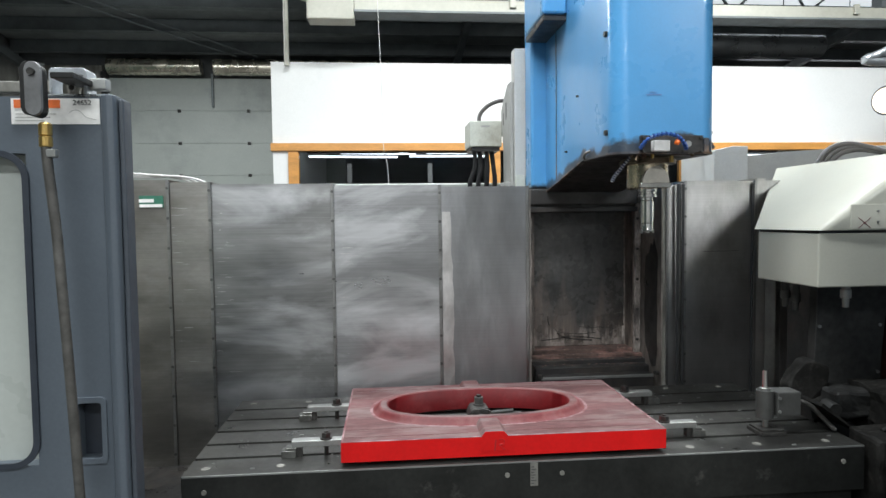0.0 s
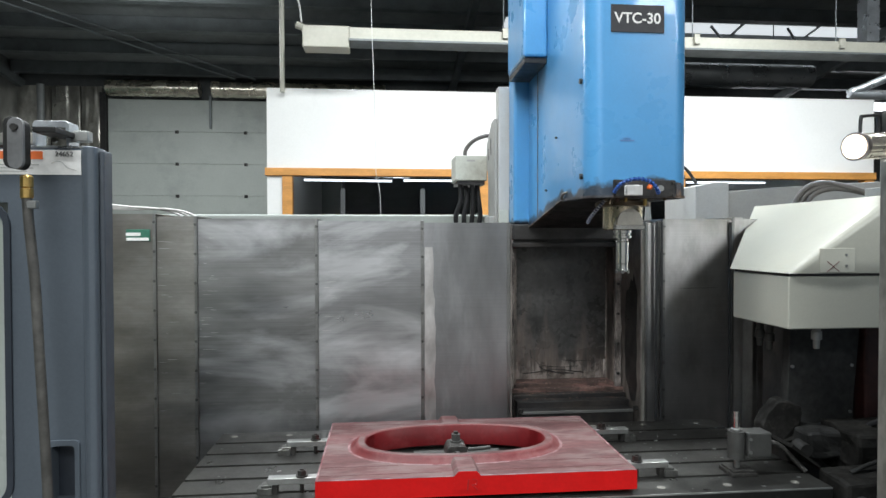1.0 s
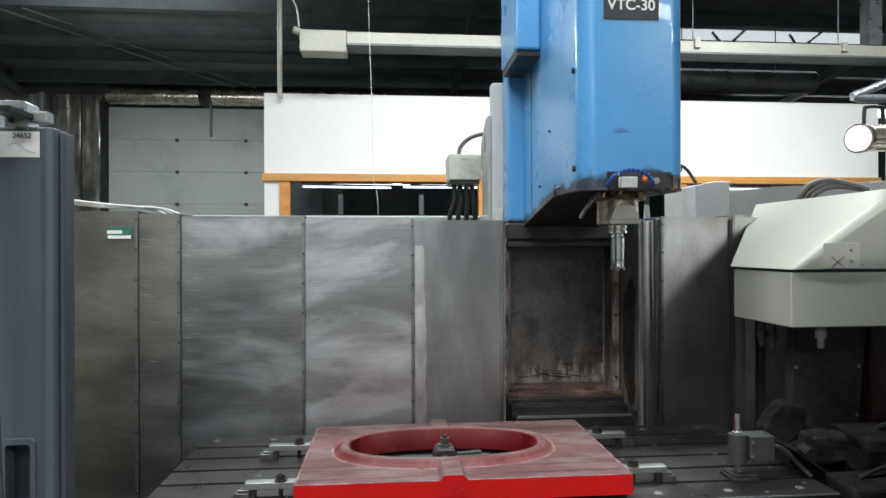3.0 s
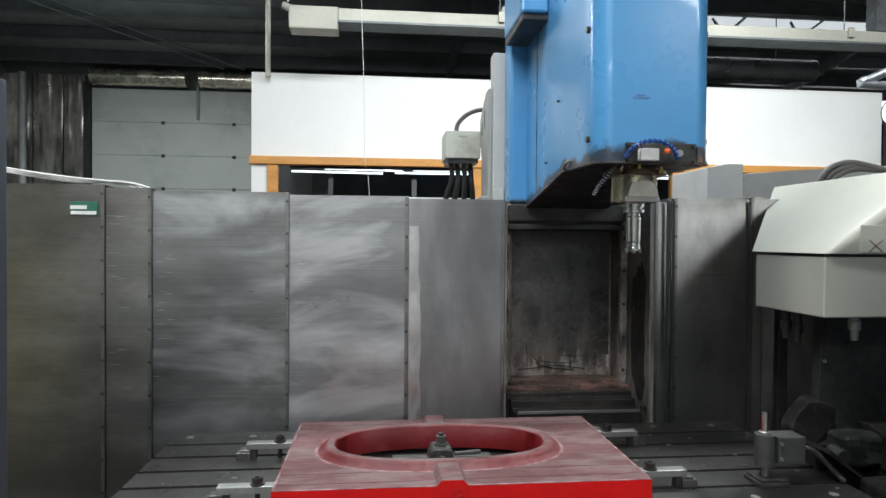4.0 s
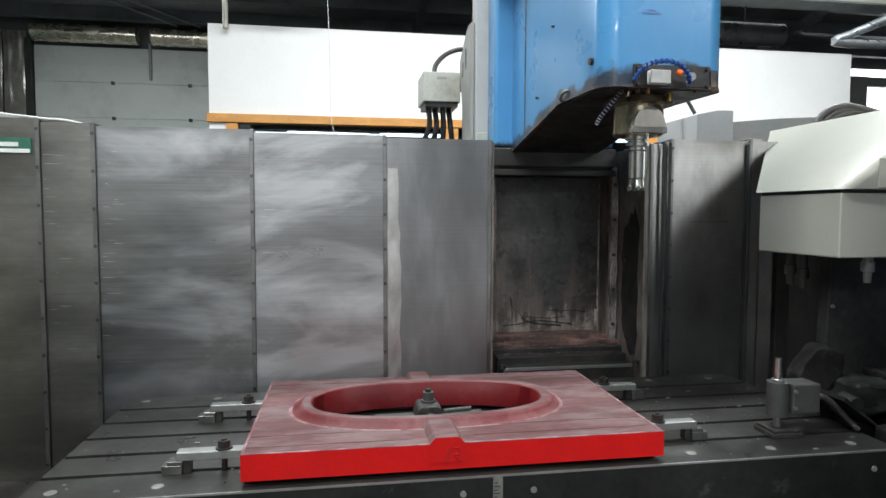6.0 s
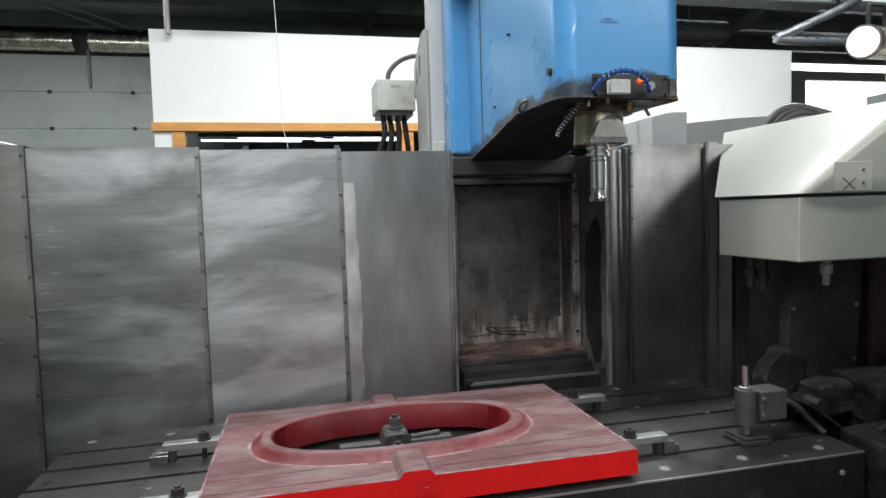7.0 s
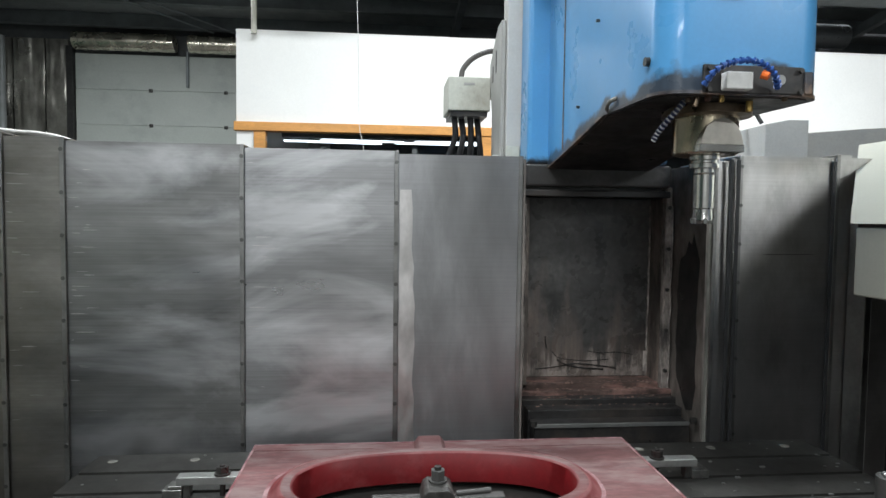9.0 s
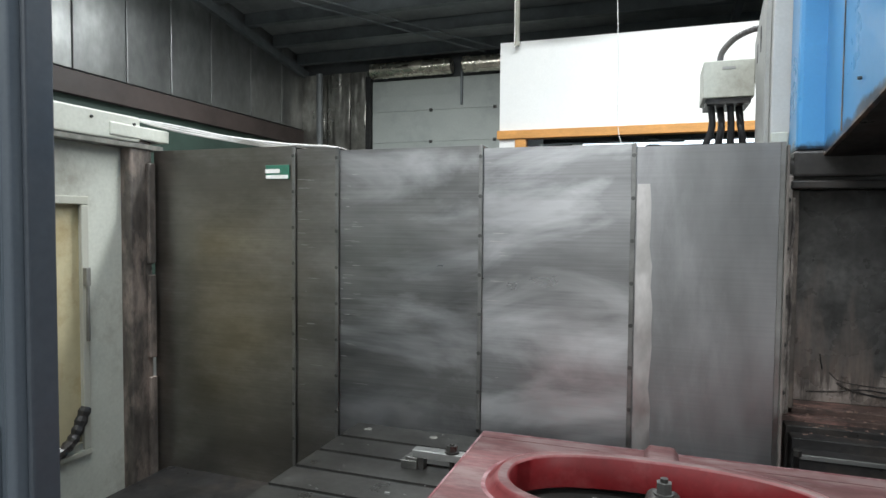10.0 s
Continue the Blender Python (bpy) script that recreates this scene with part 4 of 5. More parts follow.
H("lifting_eye", tube(B(), [(0.134, 3.17, 1.832), (0.122, 3.185, 1.827), (0.120, 3.205, 1.815), (0.132, 3.22, 1.809)], 0.005, 8), GASKET)
# front plate, sign, scratch mark
sg = H("sign", box(B(), 0.205, 0.385, 2.9325, 2.9345, 2.335, 2.425, 0.001, 1), INK, "black sign with white letters")
lettering("VTC-30", pose(CX + 0.295, 2.932, 2.38, 90, 0, 0), 0.048, PAPER, sg, bold=0.0007)
bm = B()
box(bm, 0.237, 0.287, 2.9338, 2.9347, 1.983, 1.986)
box(bm, 0.247, 0.272, 2.9338, 2.9347, 1.991, 1.993)
H("faded_print", bm, surf("faded_violet_print", (0.13, 0.22, 0.48), 0.5, 0, 0.2, 60))
H("front_recess", box(B(), 0.215, 0.425, 2.930, 2.960, 1.800, 1.856, 0.003), GRIME, "black plate over the spindle")
for x in (0.225, 0.415):
    for z in (1.805, 1.847):
        H("plate_screw", cyl(B(), (x, 2.921, z), (x, 2.927, z), 0.005, seg=8), BOLT)
bm = B()
cyl(bm, (0.372, 2.923, 1.828), (0.372, 2.927, 1.828), 0.010, seg=16)
H("plug", bm, STRAP)
H("limit_box", box(B(), 0.248, 0.302, 2.902, 2.926, 1.803, 1.837, 0.003), PAPER, "small white sensor box")
H("side_gib", box(B(), 0.428, 0.446, 2.931, 2.95, 1.802, 1.848, 0.003), BLUE_WORN)
for sg_, pts in (("coolant_hose", [(0.215, 2.925, 1.815), (0.225, 2.90, 1.838), (0.255, 2.893, 1.852), (0.295, 2.893, 1.855), (0.33, 2.895, 1.842), (0.352, 2.905, 1.820), (0.362, 2.92, 1.810)]),
                 ("coolant_hose", [(0.205, 2.98, 1.795), (0.19, 2.985, 1.775), (0.178, 3.0, 1.755), (0.168, 3.02, 1.735), (0.160, 3.03, 1.715)])):
    bm = B()
    pth = spline(pts, 3)
    for a, b in zip(pth[::1], pth[1::1]):
        cyl(bm, a, a + (b - a) * 0.60, 0.0074, 0.0050, seg=10)
        cyl(bm, a + (b - a) * 0.60, b, 0.0036, seg=8)
    if pts[0][1] > 2.95:
        bm2 = B()
        for a, b in zip(pth, pth[1:]):
            cyl(bm2, a + (b - a) * 0.64, a + (b - a) * 0.92, 0.0052, seg=10)
        H("hose_bead", bm2, CABLE_W, "pale beads between the hose links")
    H(sg_, bm, HOSE_BLUE if pts[0][1] < 2.95 else NAVY, "blue segmented coolant hose" if pts[0][1] < 2.95 else "dark segmented coolant hose")
H("nozzle", cyl(B(), (0.318, 2.90, 1.832), (0.326, 2.892, 1.826), 0.009, 0.007, seg=10), ORANGE_TIP, "orange hose tip")
bm = B()
for k, (x, y, z) in enumerate(((0.205, 2.97, 1.80), (0.212, 2.955, 1.79), (0.198, 2.985, 1.793))):
    cyl(bm, (x, y, z - 0.012), (x + 0.006 * k, y, z + 0.012), 0.006, seg=8)
H("hose_fitting", bm, FLANGE, "oily brass hose fittings")
SX, SY = 0.304, 3.083
bm = lathe(B(), SX, SY, [(0.075, 1.774), (0.094, 1.776), (0.094, 1.790), (0.080, 1.792), (0.080, 1.835)], 40)
smooth(H("spindle_flange", bm, FLANGE, "oil-darkened spindle flange"), 20)
bm = lathe(B(), SX, SY, [(0.040, 1.693), (0.064, 1.693), (0.069, 1.697), (0.069, 1.774)], 48)
smooth(H("spindle_nose", bm, SPINDLE, "bronze-tinted ground spindle nose"), 20)
arch = [(SX - 0.047, 1.7105), (SX + 0.047, 1.7105), (SX + 0.043, 1.730), (SX + 0.033, 1.750), (SX + 0.017, 1.762), (SX, 1.766), (SX - 0.017, 1.762), (SX - 0.033, 1.750), (SX - 0.043, 1.730)]
H("nose_flat", prism(B(), arch, "y", SY - 0.0725, SY - 0.050), surf("matt_ground_steel", (0.50, 0.47, 0.42), 0.36, 1.0, 0.12, 14), "flat ground face on the nose")
H("nose_key", box(B(), SX - 0.050, SX + 0.050, SY - 0.0735, SY - 0.045, 1.6945, 1.710, 0.001, 1), CHROME, "polished band under the flat")
for x, y, z, r, mt in ((0.236, 2.95, 1.792, 0.007, RUST_DARK), (0.395, 2.945, 1.796, 0.006, FLANGE), (0.262, 2.945, 1.790, 0.005, BRASS)):
    H("drain_fitting", lathe(B(), x, y, [(r * 0.6, z - 0.006), (r, z - 0.003), (r, z + 0.009), (r * 0.7, z + 0.011), (r * 0.7, z + 0.022)], 10), mt)
H("drip_screw", cyl(B(), (0.345, 2.985, 1.775), (0.345, 2.985, 1.80), 0.007, seg=8), BRASS)
# tool in the spindle
tl = thing("milling_tool", (CX + SX, SY, 1.541), "shiny steel milling tool in its holder", "milling tool")
bm = lathe(B(), SX, SY, [(0.026, 1.663), (0.032, 1.665), (0.032, 1.674), (0.027, 1.676), (0.027, 1.681), (0.032, 1.683), (0.032, 1.692), (0.022, 1.6925)], 36)
smooth(H("holder_flange", bm, CHROME, "", tl), 20)
bm = lathe(B(), SX, SY, [(0.0195, 1.574), (0.0225, 1.576), (0.0225, 1.650), (0.0205, 1.655), (0.0205, 1.6635)], 24)
smooth(H("holder_body", bm, CHROME, "", tl), 20)
bm = lathe(B(), SX, SY, [(0.018, 1.547), (0.0235, 1.549), (0.0215, 1.560), (0.0205, 1.5735)], 20)
smooth(H("cutter_body", bm, CHROME, "", tl), 22)
for k in range(6):
    a = k * math.pi / 3 + 0.3
    bm = box(B(), -0.0025, 0.0025, -0.004, 0.004, -0.006, 0.006, 0.0008, 1)
    bmesh.ops.transform(bm, matrix=pose(SX + 0.0228 * math.cos(a), SY + 0.0228 * math.sin(a), 1.5475, 0, 10, math.degrees(a)), verts=bm.verts)
    H("insert", bm, STRAP, "", tl)
# junction box on the column
jb = thing("junction_box", (CX - 0.09, 4.3, 1.98), "small cream junction box with cables below it", "junction box")
H("box_body", box(B(), -0.166, 0.000, 4.16, 4.36, 1.965, 2.095, 0.004), BEIGE_SIDE, "", jb)
H("box_base", box(B(), -0.155, -0.01, 4.17, 4.35, 1.945, 1.964), GRIME, "", jb)
H("flexible_conduit", tube(B(), [(-0.11, 4.22, 2.095), (-0.10, 4.22, 2.14), (-0.06, 4.20, 2.18), (0.0, 4.18, 2.20), (0.05, 4.16, 2.19)], 0.010, 10, 0.15, 12), CONDUIT, "", jb)
for k in range(4):
    x = -0.135 + k * 0.032
    H("cable", tube(B(), [(x, 4.22 + 0.03 * (k % 2), 1.95), (x + 0.006, 4.23, 1.87), (x + 0.012 * (k - 1.5), 4.26, 1.78), (x, 4.3, 1.66)], 0.0125, 8), CABLE_K, "", jb)
bm = B()
box(bm, -0.105, -0.062, 4.1575, 4.1597, 2.063, 2.072)
H("faded_print", bm, GREYBOX, "", jb)

# ---- on the table: red workpiece and clamps ----
wp = thing("red_workpiece", (1.68, 3.035, 0.912), "red painted rectangular casting with dusty top and oval opening", "workpiece")
PX0, PX1, PY0, PY1, PZ0, PZ1 = 1.203, 2.155, 2.754, 3.316, 0.913, 0.970
OXc, OYc = 1.640, 3.052


def oval(a, b, n=72):
    """A slightly squared oval."""
    cs = [(math.cos(2 * math.pi * k / n), math.sin(2 * math.pi * k / n)) for k in range(n)]
    return [(OXc + a * math.copysign(abs(c) ** 0.84, c), OYc + b * math.copysign(abs(q) ** 0.84, q)) for c, q in cs]


def slab(bm, outer_rect, a, b, z0, z1, n=72):
    """A rectangular slab with an oval hole through it."""
    x0, x1, y0, y1 = outer_rect
    out = []
    for k in range(n):
        t = 2 * math.pi * k / n
        c, s = math.cos(t), math.sin(t)
        f = min(((x1 if c > 0 else x0) - OXc) / c if abs(c) > 1e-6 else 9, ((y1 if s > 0 else y0) - OYc) / s if abs(s) > 1e-6 else 9)
        out.append((OXc + f * c, OYc + f * s))
    for cx_, cy_ in ((x0, y0), (x1, y0), (x1, y1), (x0, y1)):
        k = min(range(n), key=lambda i: (out[i][0] - cx_) ** 2 + (out[i][1] - cy_) ** 2)
        out[k] = (cx_, cy_)
    inn = oval(a, b, n)
    V = {(nm, z): [bm.verts.new((x, y, z)) for x, y in pts] for nm, pts in (("o", out), ("i", inn)) for z in (z0, z1)}
    for k in range(n):
        j = (k + 1) % n
        f = bm.faces.new((V["o", z1][k], V["o", z1][j], V["i", z1][j], V["i", z1][k]))
        f.material_index = 1
        bm.faces.new((V["o", z0][k], V["i", z0][k], V["i", z0][j], V["o", z0][j]))
        bm.faces.new((V["o", z0][k], V["o", z0][j], V["o", z1][j], V["o", z1][k]))
        bm.faces.new((V["i", z0][k], V["i", z1][k], V["i", z1][j], V["i", z0][j]))
    return bm


ob = under("plate", slab(B(), (PX0, PX1, PY0, PY1), 0.312, 0.154, PZ0, PZ1), RED, wp, "flat red plate with a dusty scuffed top")
ob.data.materials.append(RED_DUST)
bm = B()
prof = [(0.354, 0.196, 0.9702), (0.345, 0.187, 0.9735), (0.338, 0.180, 0.982), (0.334, 0.176, 0.9865), (0.328, 0.170, 0.988), (0.309, 0.151, 0.988), (0.304, 0.146, 0.984), (0.302, 0.144, 0.915)]
rings = [[bm.verts.new((x, y, z)) for x, y in oval(a, b)] for a, b, z in prof]
# dusty top face; slopes and inner wall take the shade-darkened reds
for i, (a, b) in enumerate(zip(rings, rings[1:])):
    for k in range(72):
        bm.faces.new((a[k], a[(k + 1) % 72], b[(k + 1) % 72], b[k])).material_index = 1 if i > 5 else 2 if i == 4 else 0
smooth(under("rim", bm, [RED_RIM_SHADED, RED_WALL_SHADED, RED_DUST], wp, "raised rounded rim of the oval opening"))
for y0, y1 in ((PY0 - 0.001, OYc - 0.174), (OYc + 0.174, PY1 + 0.001)):
    bm = B()
    prism(bm, [(1.602, PZ1 - 0.002), (1.613, 0.983), (1.617, 0.9855), (1.668, 0.9855), (1.672, 0.983), (1.683, PZ1 - 0.002)], "y", y0, y1)
    under("key_boss", bm, RED_DUST, wp, "raised boss across the rim")
under("boss_face", prism(B(), [(1.602, 0.93), (1.602, 0.969), (1.613, 0.983), (1.617, 0.9853), (1.668, 0.9853), (1.672, 0.983), (1.683, 0.969), (1.683, 0.93)], "y", PY0 - 0.0018, PY0 - 0.0005), RED, wp)
bm = B()
prism(bm, [(1.640, 0.930), (1.644, 0.930), (1.648, 0.962), (1.643, 0.962)], "y", PY0 - 0.0026, PY0 - 0.0020)
tube(bm, [(1.655, PY0 - 0.0022, 0.962), (1.668, PY0 - 0.0022, 0.960), (1.669, PY0 - 0.0022, 0.948), (1.656, PY0 - 0.0022, 0.946), (1.664, PY0 - 0.0022, 0.938), (1.672, PY0 - 0.0022, 0.931)], 0.0009, 6)
under("pen_mark", bm, PEN, wp, "dark pen strokes on the edge")
bm = B()
ra, rb_ = oval(0.3545, 0.1965), oval(0.363, 0.204)
va, vb = [bm.verts.new((x, y, 0.9708)) for x, y in ra], [bm.verts.new((x, y, 0.9703)) for x, y in rb_]
for k in range(72):
    bm.faces.new((va[k], va[(k + 1) % 72], vb[(k + 1) % 72], vb[k]))
under("rim_wear", bm, PALE_WEAR, wp, "pale worn line round the rim")
for x0, x1, y0, y1 in ((PX0, 1.604, PY0, PY0 + 0.006), (1.682, PX1, PY0, PY0 + 0.006), (PX0, PX1, PY1 - 0.005, PY1), (PX1 - 0.006, PX1, PY0 + 0.007, PY1 - 0.006), (PX0, PX0 + 0.005, PY0 + 0.007, PY1 - 0.006)):
    under("edge_wear", box(B(), x0, x1, y0, y1, PZ1 + 0.0002, PZ1 + 0.0012), PALE_WEAR, wp, "pale worn plate edge")
for x0, x1, y in ((1.21, 1.57, 2.792), (1.71, 2.14, 2.800), (1.72, 2.15, 2.862), (1.21, 1.44, 2.858), (1.80, 2.14, 3.268), (1.21, 1.5, 3.275)):
    under("score_line", box(B(), x0, x1, y, y + 0.0018, PZ1 + 0.0002, PZ1 + 0.0007), DARK_LINE, wp)
for x0, x1, y0 in ((1.23, 1.29, 2.80), (2.06, 2.12, 2.80), (1.23, 1.29, 3.22), (2.06, 2.12, 3.22), (1.50, 1.56, 2.79), (1.82, 1.88, 2.79)):
    solid("parallel_block", box(B(), x0, x1, y0, y0 + 0.05, ZT, 0.9125, 0.001, 1), STRAP, "small ground steel spacer under the workpiece", "spacer", "spacers under workpiece")


STEP = surf("oily_step_steel", (0.15, 0.15, 0.142), 0.4, 0.8, 0.3, 20, (1, 1, 1), 80, 0.1, 0.15)


def clamp(xb, y, s, name="strap_clamp"):
    """A strap clamp whose nose bears on the workpiece; s: +1 when its heel lies to the left of the bolt."""
    th = thing(name, (xb, y, ZT), "bare steel strap clamp with stud, nut and step block", "clamp", "strap clamps")
    xs = sorted((xb - s * 0.100, xb + s * 0.052))
    under("strap", box(B(), xs[0], xs[1], y - 0.016, y + 0.016, 0.930, 0.949, 0.002), STRAP, th)
    xs = sorted((xb - s * 0.130, xb - s * 0.087))
    bm = B()
    box(bm, xs[0], xs[1], y - 0.017, y + 0.017, ZT, 0.921, 0.001, 1)
    xs = sorted((xb - s * 0.118, xb - s * 0.086))
    box(bm, xs[0], xs[1], y - 0.0165, y + 0.0165, 0.9212, 0.9298, 0.001, 1)
    under("step_block", bm, STEP, th)
    under("support", box(B(), xb - s * 0.078 - 0.008, xb - s * 0.078 + 0.008, y - 0.012, y + 0.012, ZT, 0.9298, 0.001, 1), BOLT, th)
    under("stud", cyl(B(), (xb, y, ZT - 0.01), (xb, y, 0.972), 0.0065, seg=14), BOLT, th)
    under("nut", hexnut(B(), xb, y, 0.953, 0.968, 0.0140), BOLT, th)
    under("washer", cyl(B(), (xb, y, 0.949), (xb, y, 0.9525), 0.0185, seg=18), BOLT, th)
    return th


clamp(1.152, 2.858, 1)
clamp(1.155, 3.195, 1)
clamp(2.206, 2.880, -1)
clamp(2.212, 3.225, -1)
# clamp bar inside the oval opening
cb = thing("centre_clamp", (1.645, 3.10, ZT), "dark clamp bar with bolt inside the oval opening", "clamp")
under("bar", box(B(), 1.50, 1.80, 3.095, 3.125, 0.906, 0.922, 0.002), SETTER, cb)
bm = prism(B(), [(1.606, 0.9222), (1.614, 0.950), (1.624, 0.957), (1.668, 0.957), (1.678, 0.950), (1.686, 0.9222)], "y", 3.055, 3.135, 0.003)
under("block", bm, SETTER_DARK, cb)
under("stud", cyl(B(), (1.647, 3.105, 0.957), (1.647, 3.105, 0.992), 0.008, seg=14), BOLT, cb)
under("nut", hexnut(B(), 1.647, 3.105, 0.962, 0.984, 0.0165), SETTER, cb)
under("lower_nut", hexnut(B(), 1.645, 3.036, 0.918, 0.936, 0.0150), SETTER, cb)
under("lower_stud", cyl(B(), (1.645, 3.036, ZT), (1.645, 3.036, 0.944), 0.008, seg=14), BOLT, cb)
under("side_rod", cyl(B(), (1.69, 3.11, 0.926), (1.77, 3.12, 0.928), 0.006, seg=10), SETTER, cb)
for x in (1.53, 1.77):
    under("foot", box(B(), x - 0.012, x + 0.012, 3.08, 3.12, ZT, 0.9058), BOLT, cb)

# tool setter at the table's end
ts = thing("tool_setter", (2.54, 2.875, ZT), "grey tool-setting gauge with steel pin on a base", "tool setter")
under("base_plate", box(B(), 2.505, 2.592, 2.84, 2.92, ZT, 0.912, 0.002), SETTER_DARK, ts)
under("base_rim", box(B(), 2.510, 2.587, 2.845, 2.915, 0.9122, 0.920, 0.002), SETTER_DARK, ts)
under("stem", cyl(B(), (2.540, 2.875, 0.921), (2.540, 2.875, 0.955), 0.009, seg=14), STRAP, ts)
smooth(under("barrel", cyl(B(), (2.538, 2.875, 0.951), (2.538, 2.875, 1.040), 0.0265, seg=28), SETTER, ts), 40)
under("collar", lathe(B(), 2.538, 2.875, [(0.010, 1.040), (0.0165, 1.0405), (0.0165, 1.046), (0.012, 1.048)], 18), STRAP, ts)
under("pin", cyl(B(), (2.538, 2.875, 1.040), (2.538, 2.875, 1.103), 0.0095, seg=18), CHROME, ts)
under("housing", box(B(), 2.566, 2.645, 2.85, 2.915, 0.958, 1.036, 0.004), SETTER, ts)
for z in (0.975, 1.018):
    under("screw", cyl(B(), (2.572, 2.846, z), (2.572, 2.850, z), 0.005, seg=10), STRAP, ts)
smooth(solid("setter_cable", tube(B(), [(2.645, 2.885, 1.0), (2.69, 2.88, 0.985), (2.73, 2.87, 0.945), (2.76, 2.85, 0.908)], 0.008, 8), SETTER_DARK, "grey armoured cable from the tool setter", "cable"))
# loose chips on the table
rng = random.Random(8)
bm = B()
for k in range(70):
    x, y = rng.uniform(2.2, 2.76), rng.uniform(2.76, 3.44)
    if rng.random() < 0.3:
        x = rng.uniform(0.79, 1.19)
    s = 0.001 + 0.0022 * rng.random() ** 2
    box(bm, x - s * 2, x + s * 2, y - s, y + s, ZT, ZT + s)
tagged(part("swarf", bm, STRAP), "scattered metal chips on the table", "swarf", kind="stuff")

# ---- the tool changer ----
tc_ = thing("tool_changer", (3.1, 3.1, 1.35), "cream enamel tool-changer housing with chamfered hood", "tool changer")
under("lower_shell", prism(B(), [(2.752, 3.262), (2.752, 2.93), (3.70, 2.93), (3.70, 3.262)], "z", 1.357, 1.535, 0.004), BEIGE, tc_)
bm = B()
V = [bm.verts.new(p) for p in ((2.744, 3.275, 1.545), (2.744, 2.918, 1.545), (3.71, 2.918, 1.545), (3.71, 3.275, 1.545),
                               (3.128, 3.73, 1.812), (3.128, 2.918, 1.812), (3.71, 2.918, 1.812), (3.71, 3.73, 1.812))]
for f in ((0, 1, 5, 4), (1, 2, 6, 5), (4, 5, 6, 7), (0, 4, 7, 3), (2, 3, 7, 6), (0, 3, 2, 1)):
    bm.faces.new([V[i] for i in f])
bm.verts.index_update()
bmesh.ops.triangulate(bm, faces=bm.faces)
fold = [e for e in bm.edges if {v.index for v in e.verts} == {1, 5}]
bmesh.ops.bevel(bm, geom=fold, offset=0.022, segments=5, affect="EDGES", profile=0.5)
bmesh.ops.bevel(bm, geom=[e for e in bm.edges if e.calc_face_angle(0) > 0.45], offset=0.003, segments=2, affect="EDGES", profile=0.5)
smooth(under("hood", bm, BEIGE, tc_, "cream hood with sloping side"), 25)
under("seam", prism(B(), [(2.756, 3.26), (2.756, 2.934), (3.70, 2.934), (3.70, 3.26)], "z", 1.5355, 1.5445), GRIME, tc_)
pt = under("cover_plate", box(B(), 2.851, 2.978, 2.9145, 2.9172, 1.549, 1.630, 0.001, 1), BEIGE, tc_, "small plate with crossed pen lines")
bm = B()
for dz in (1, -1):
    prism(bm, [(2.878, 1.569 - 0.017 * dz - 0.0012), (2.920, 1.569 + 0.017 * dz - 0.0012), (2.920, 1.569 + 0.017 * dz + 0.0012), (2.878, 1.569 - 0.017 * dz + 0.0012)], "y", 2.9134, 2.9143)
under("pen_cross", bm, surf("maroon_ink", (0.13, 0.03, 0.04), 0.5), pt)
for z in (1.572, 1.608):
    under("plate_screw", cyl(B(), (2.945, 2.911, z), (2.945, 2.9145, z), 0.004, seg=8), STRAP, pt)
# black box put in as shade inside the lower shell
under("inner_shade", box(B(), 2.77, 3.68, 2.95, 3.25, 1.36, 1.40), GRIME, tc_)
for x, y, z in ((2.886, 2.975, 1.283), (2.846, 3.175, 1.245), (2.826, 3.205, 1.255)):
    bm = lathe(B(), x, y, [(0.010, z), (0.011, z + 0.03), (0.017, z + 0.032), (0.017, z + 0.06), (0.013, z + 0.062), (0.013, z + 0.105)], 16)
    smooth(solid("tool_holder", bm, STRAP if y < 3.1 else SETTER, "steel tool holder hanging in the changer", "tool holder", "tools in changer"))
# dark castings below the changer
pl = thing("changer_pillar", (3.0, 3.15, 0.6), "dark oily pillar and castings below the tool changer", "machine pillar")
under("pillar_plate", prism(B(), [(2.862, 1.355), (2.852, 0.985), (3.10, 0.94), (3.135, 1.355)], "y", 3.08, 3.12, 0.003), surf("oily_grey_plate", (0.042, 0.042, 0.041), 0.5, 0.2, 0.3, 5, (1, 1, 1), 40, 0.2, 0.2, 0.12, (0.075, 0.072, 0.068), 0.5, 8, 0.57, spec=0.3), pl, "flat dark cover plate")
for x, z in ((2.87, 1.20), (3.10, 1.20), (2.868, 1.06), (3.095, 1.03)):
    under("plate_screw", cyl(B(), (x, 3.074, z), (x, 3.08, z), 0.006, seg=8), STRAP, pl)
under("pillar_core", box(B(), 2.90, 3.6, 3.125, 3.3, 0.3, 1.355), GRIME, pl)
under("red_core", box(B(), 3.14, 3.6, 3.06, 3.12, 0.7, 1.355, 0.01), REDDARK, pl, "dark red inner casting")


def lumpy(bm, seed, amt):
    for v in bm.verts:
        v.co += noise.noise_vector(v.co * 14 + Vector((seed, 0, 0))) * amt
    return bm


def rough_block(x0, x1, y0, y1, z0, z1, seed, amt=0.012):
    bm = box(B(), x0, x1, y0, y1, z0, z1, 0.012, 2)
    bmesh.ops.subdivide_edges(bm, edges=bm.edges, cuts=3, use_grid_fill=True)
    return lumpy(bm, seed, amt)


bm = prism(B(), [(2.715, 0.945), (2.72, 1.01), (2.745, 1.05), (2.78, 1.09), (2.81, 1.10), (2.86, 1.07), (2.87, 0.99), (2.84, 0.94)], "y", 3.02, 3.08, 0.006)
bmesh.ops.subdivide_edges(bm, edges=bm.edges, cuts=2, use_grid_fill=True)
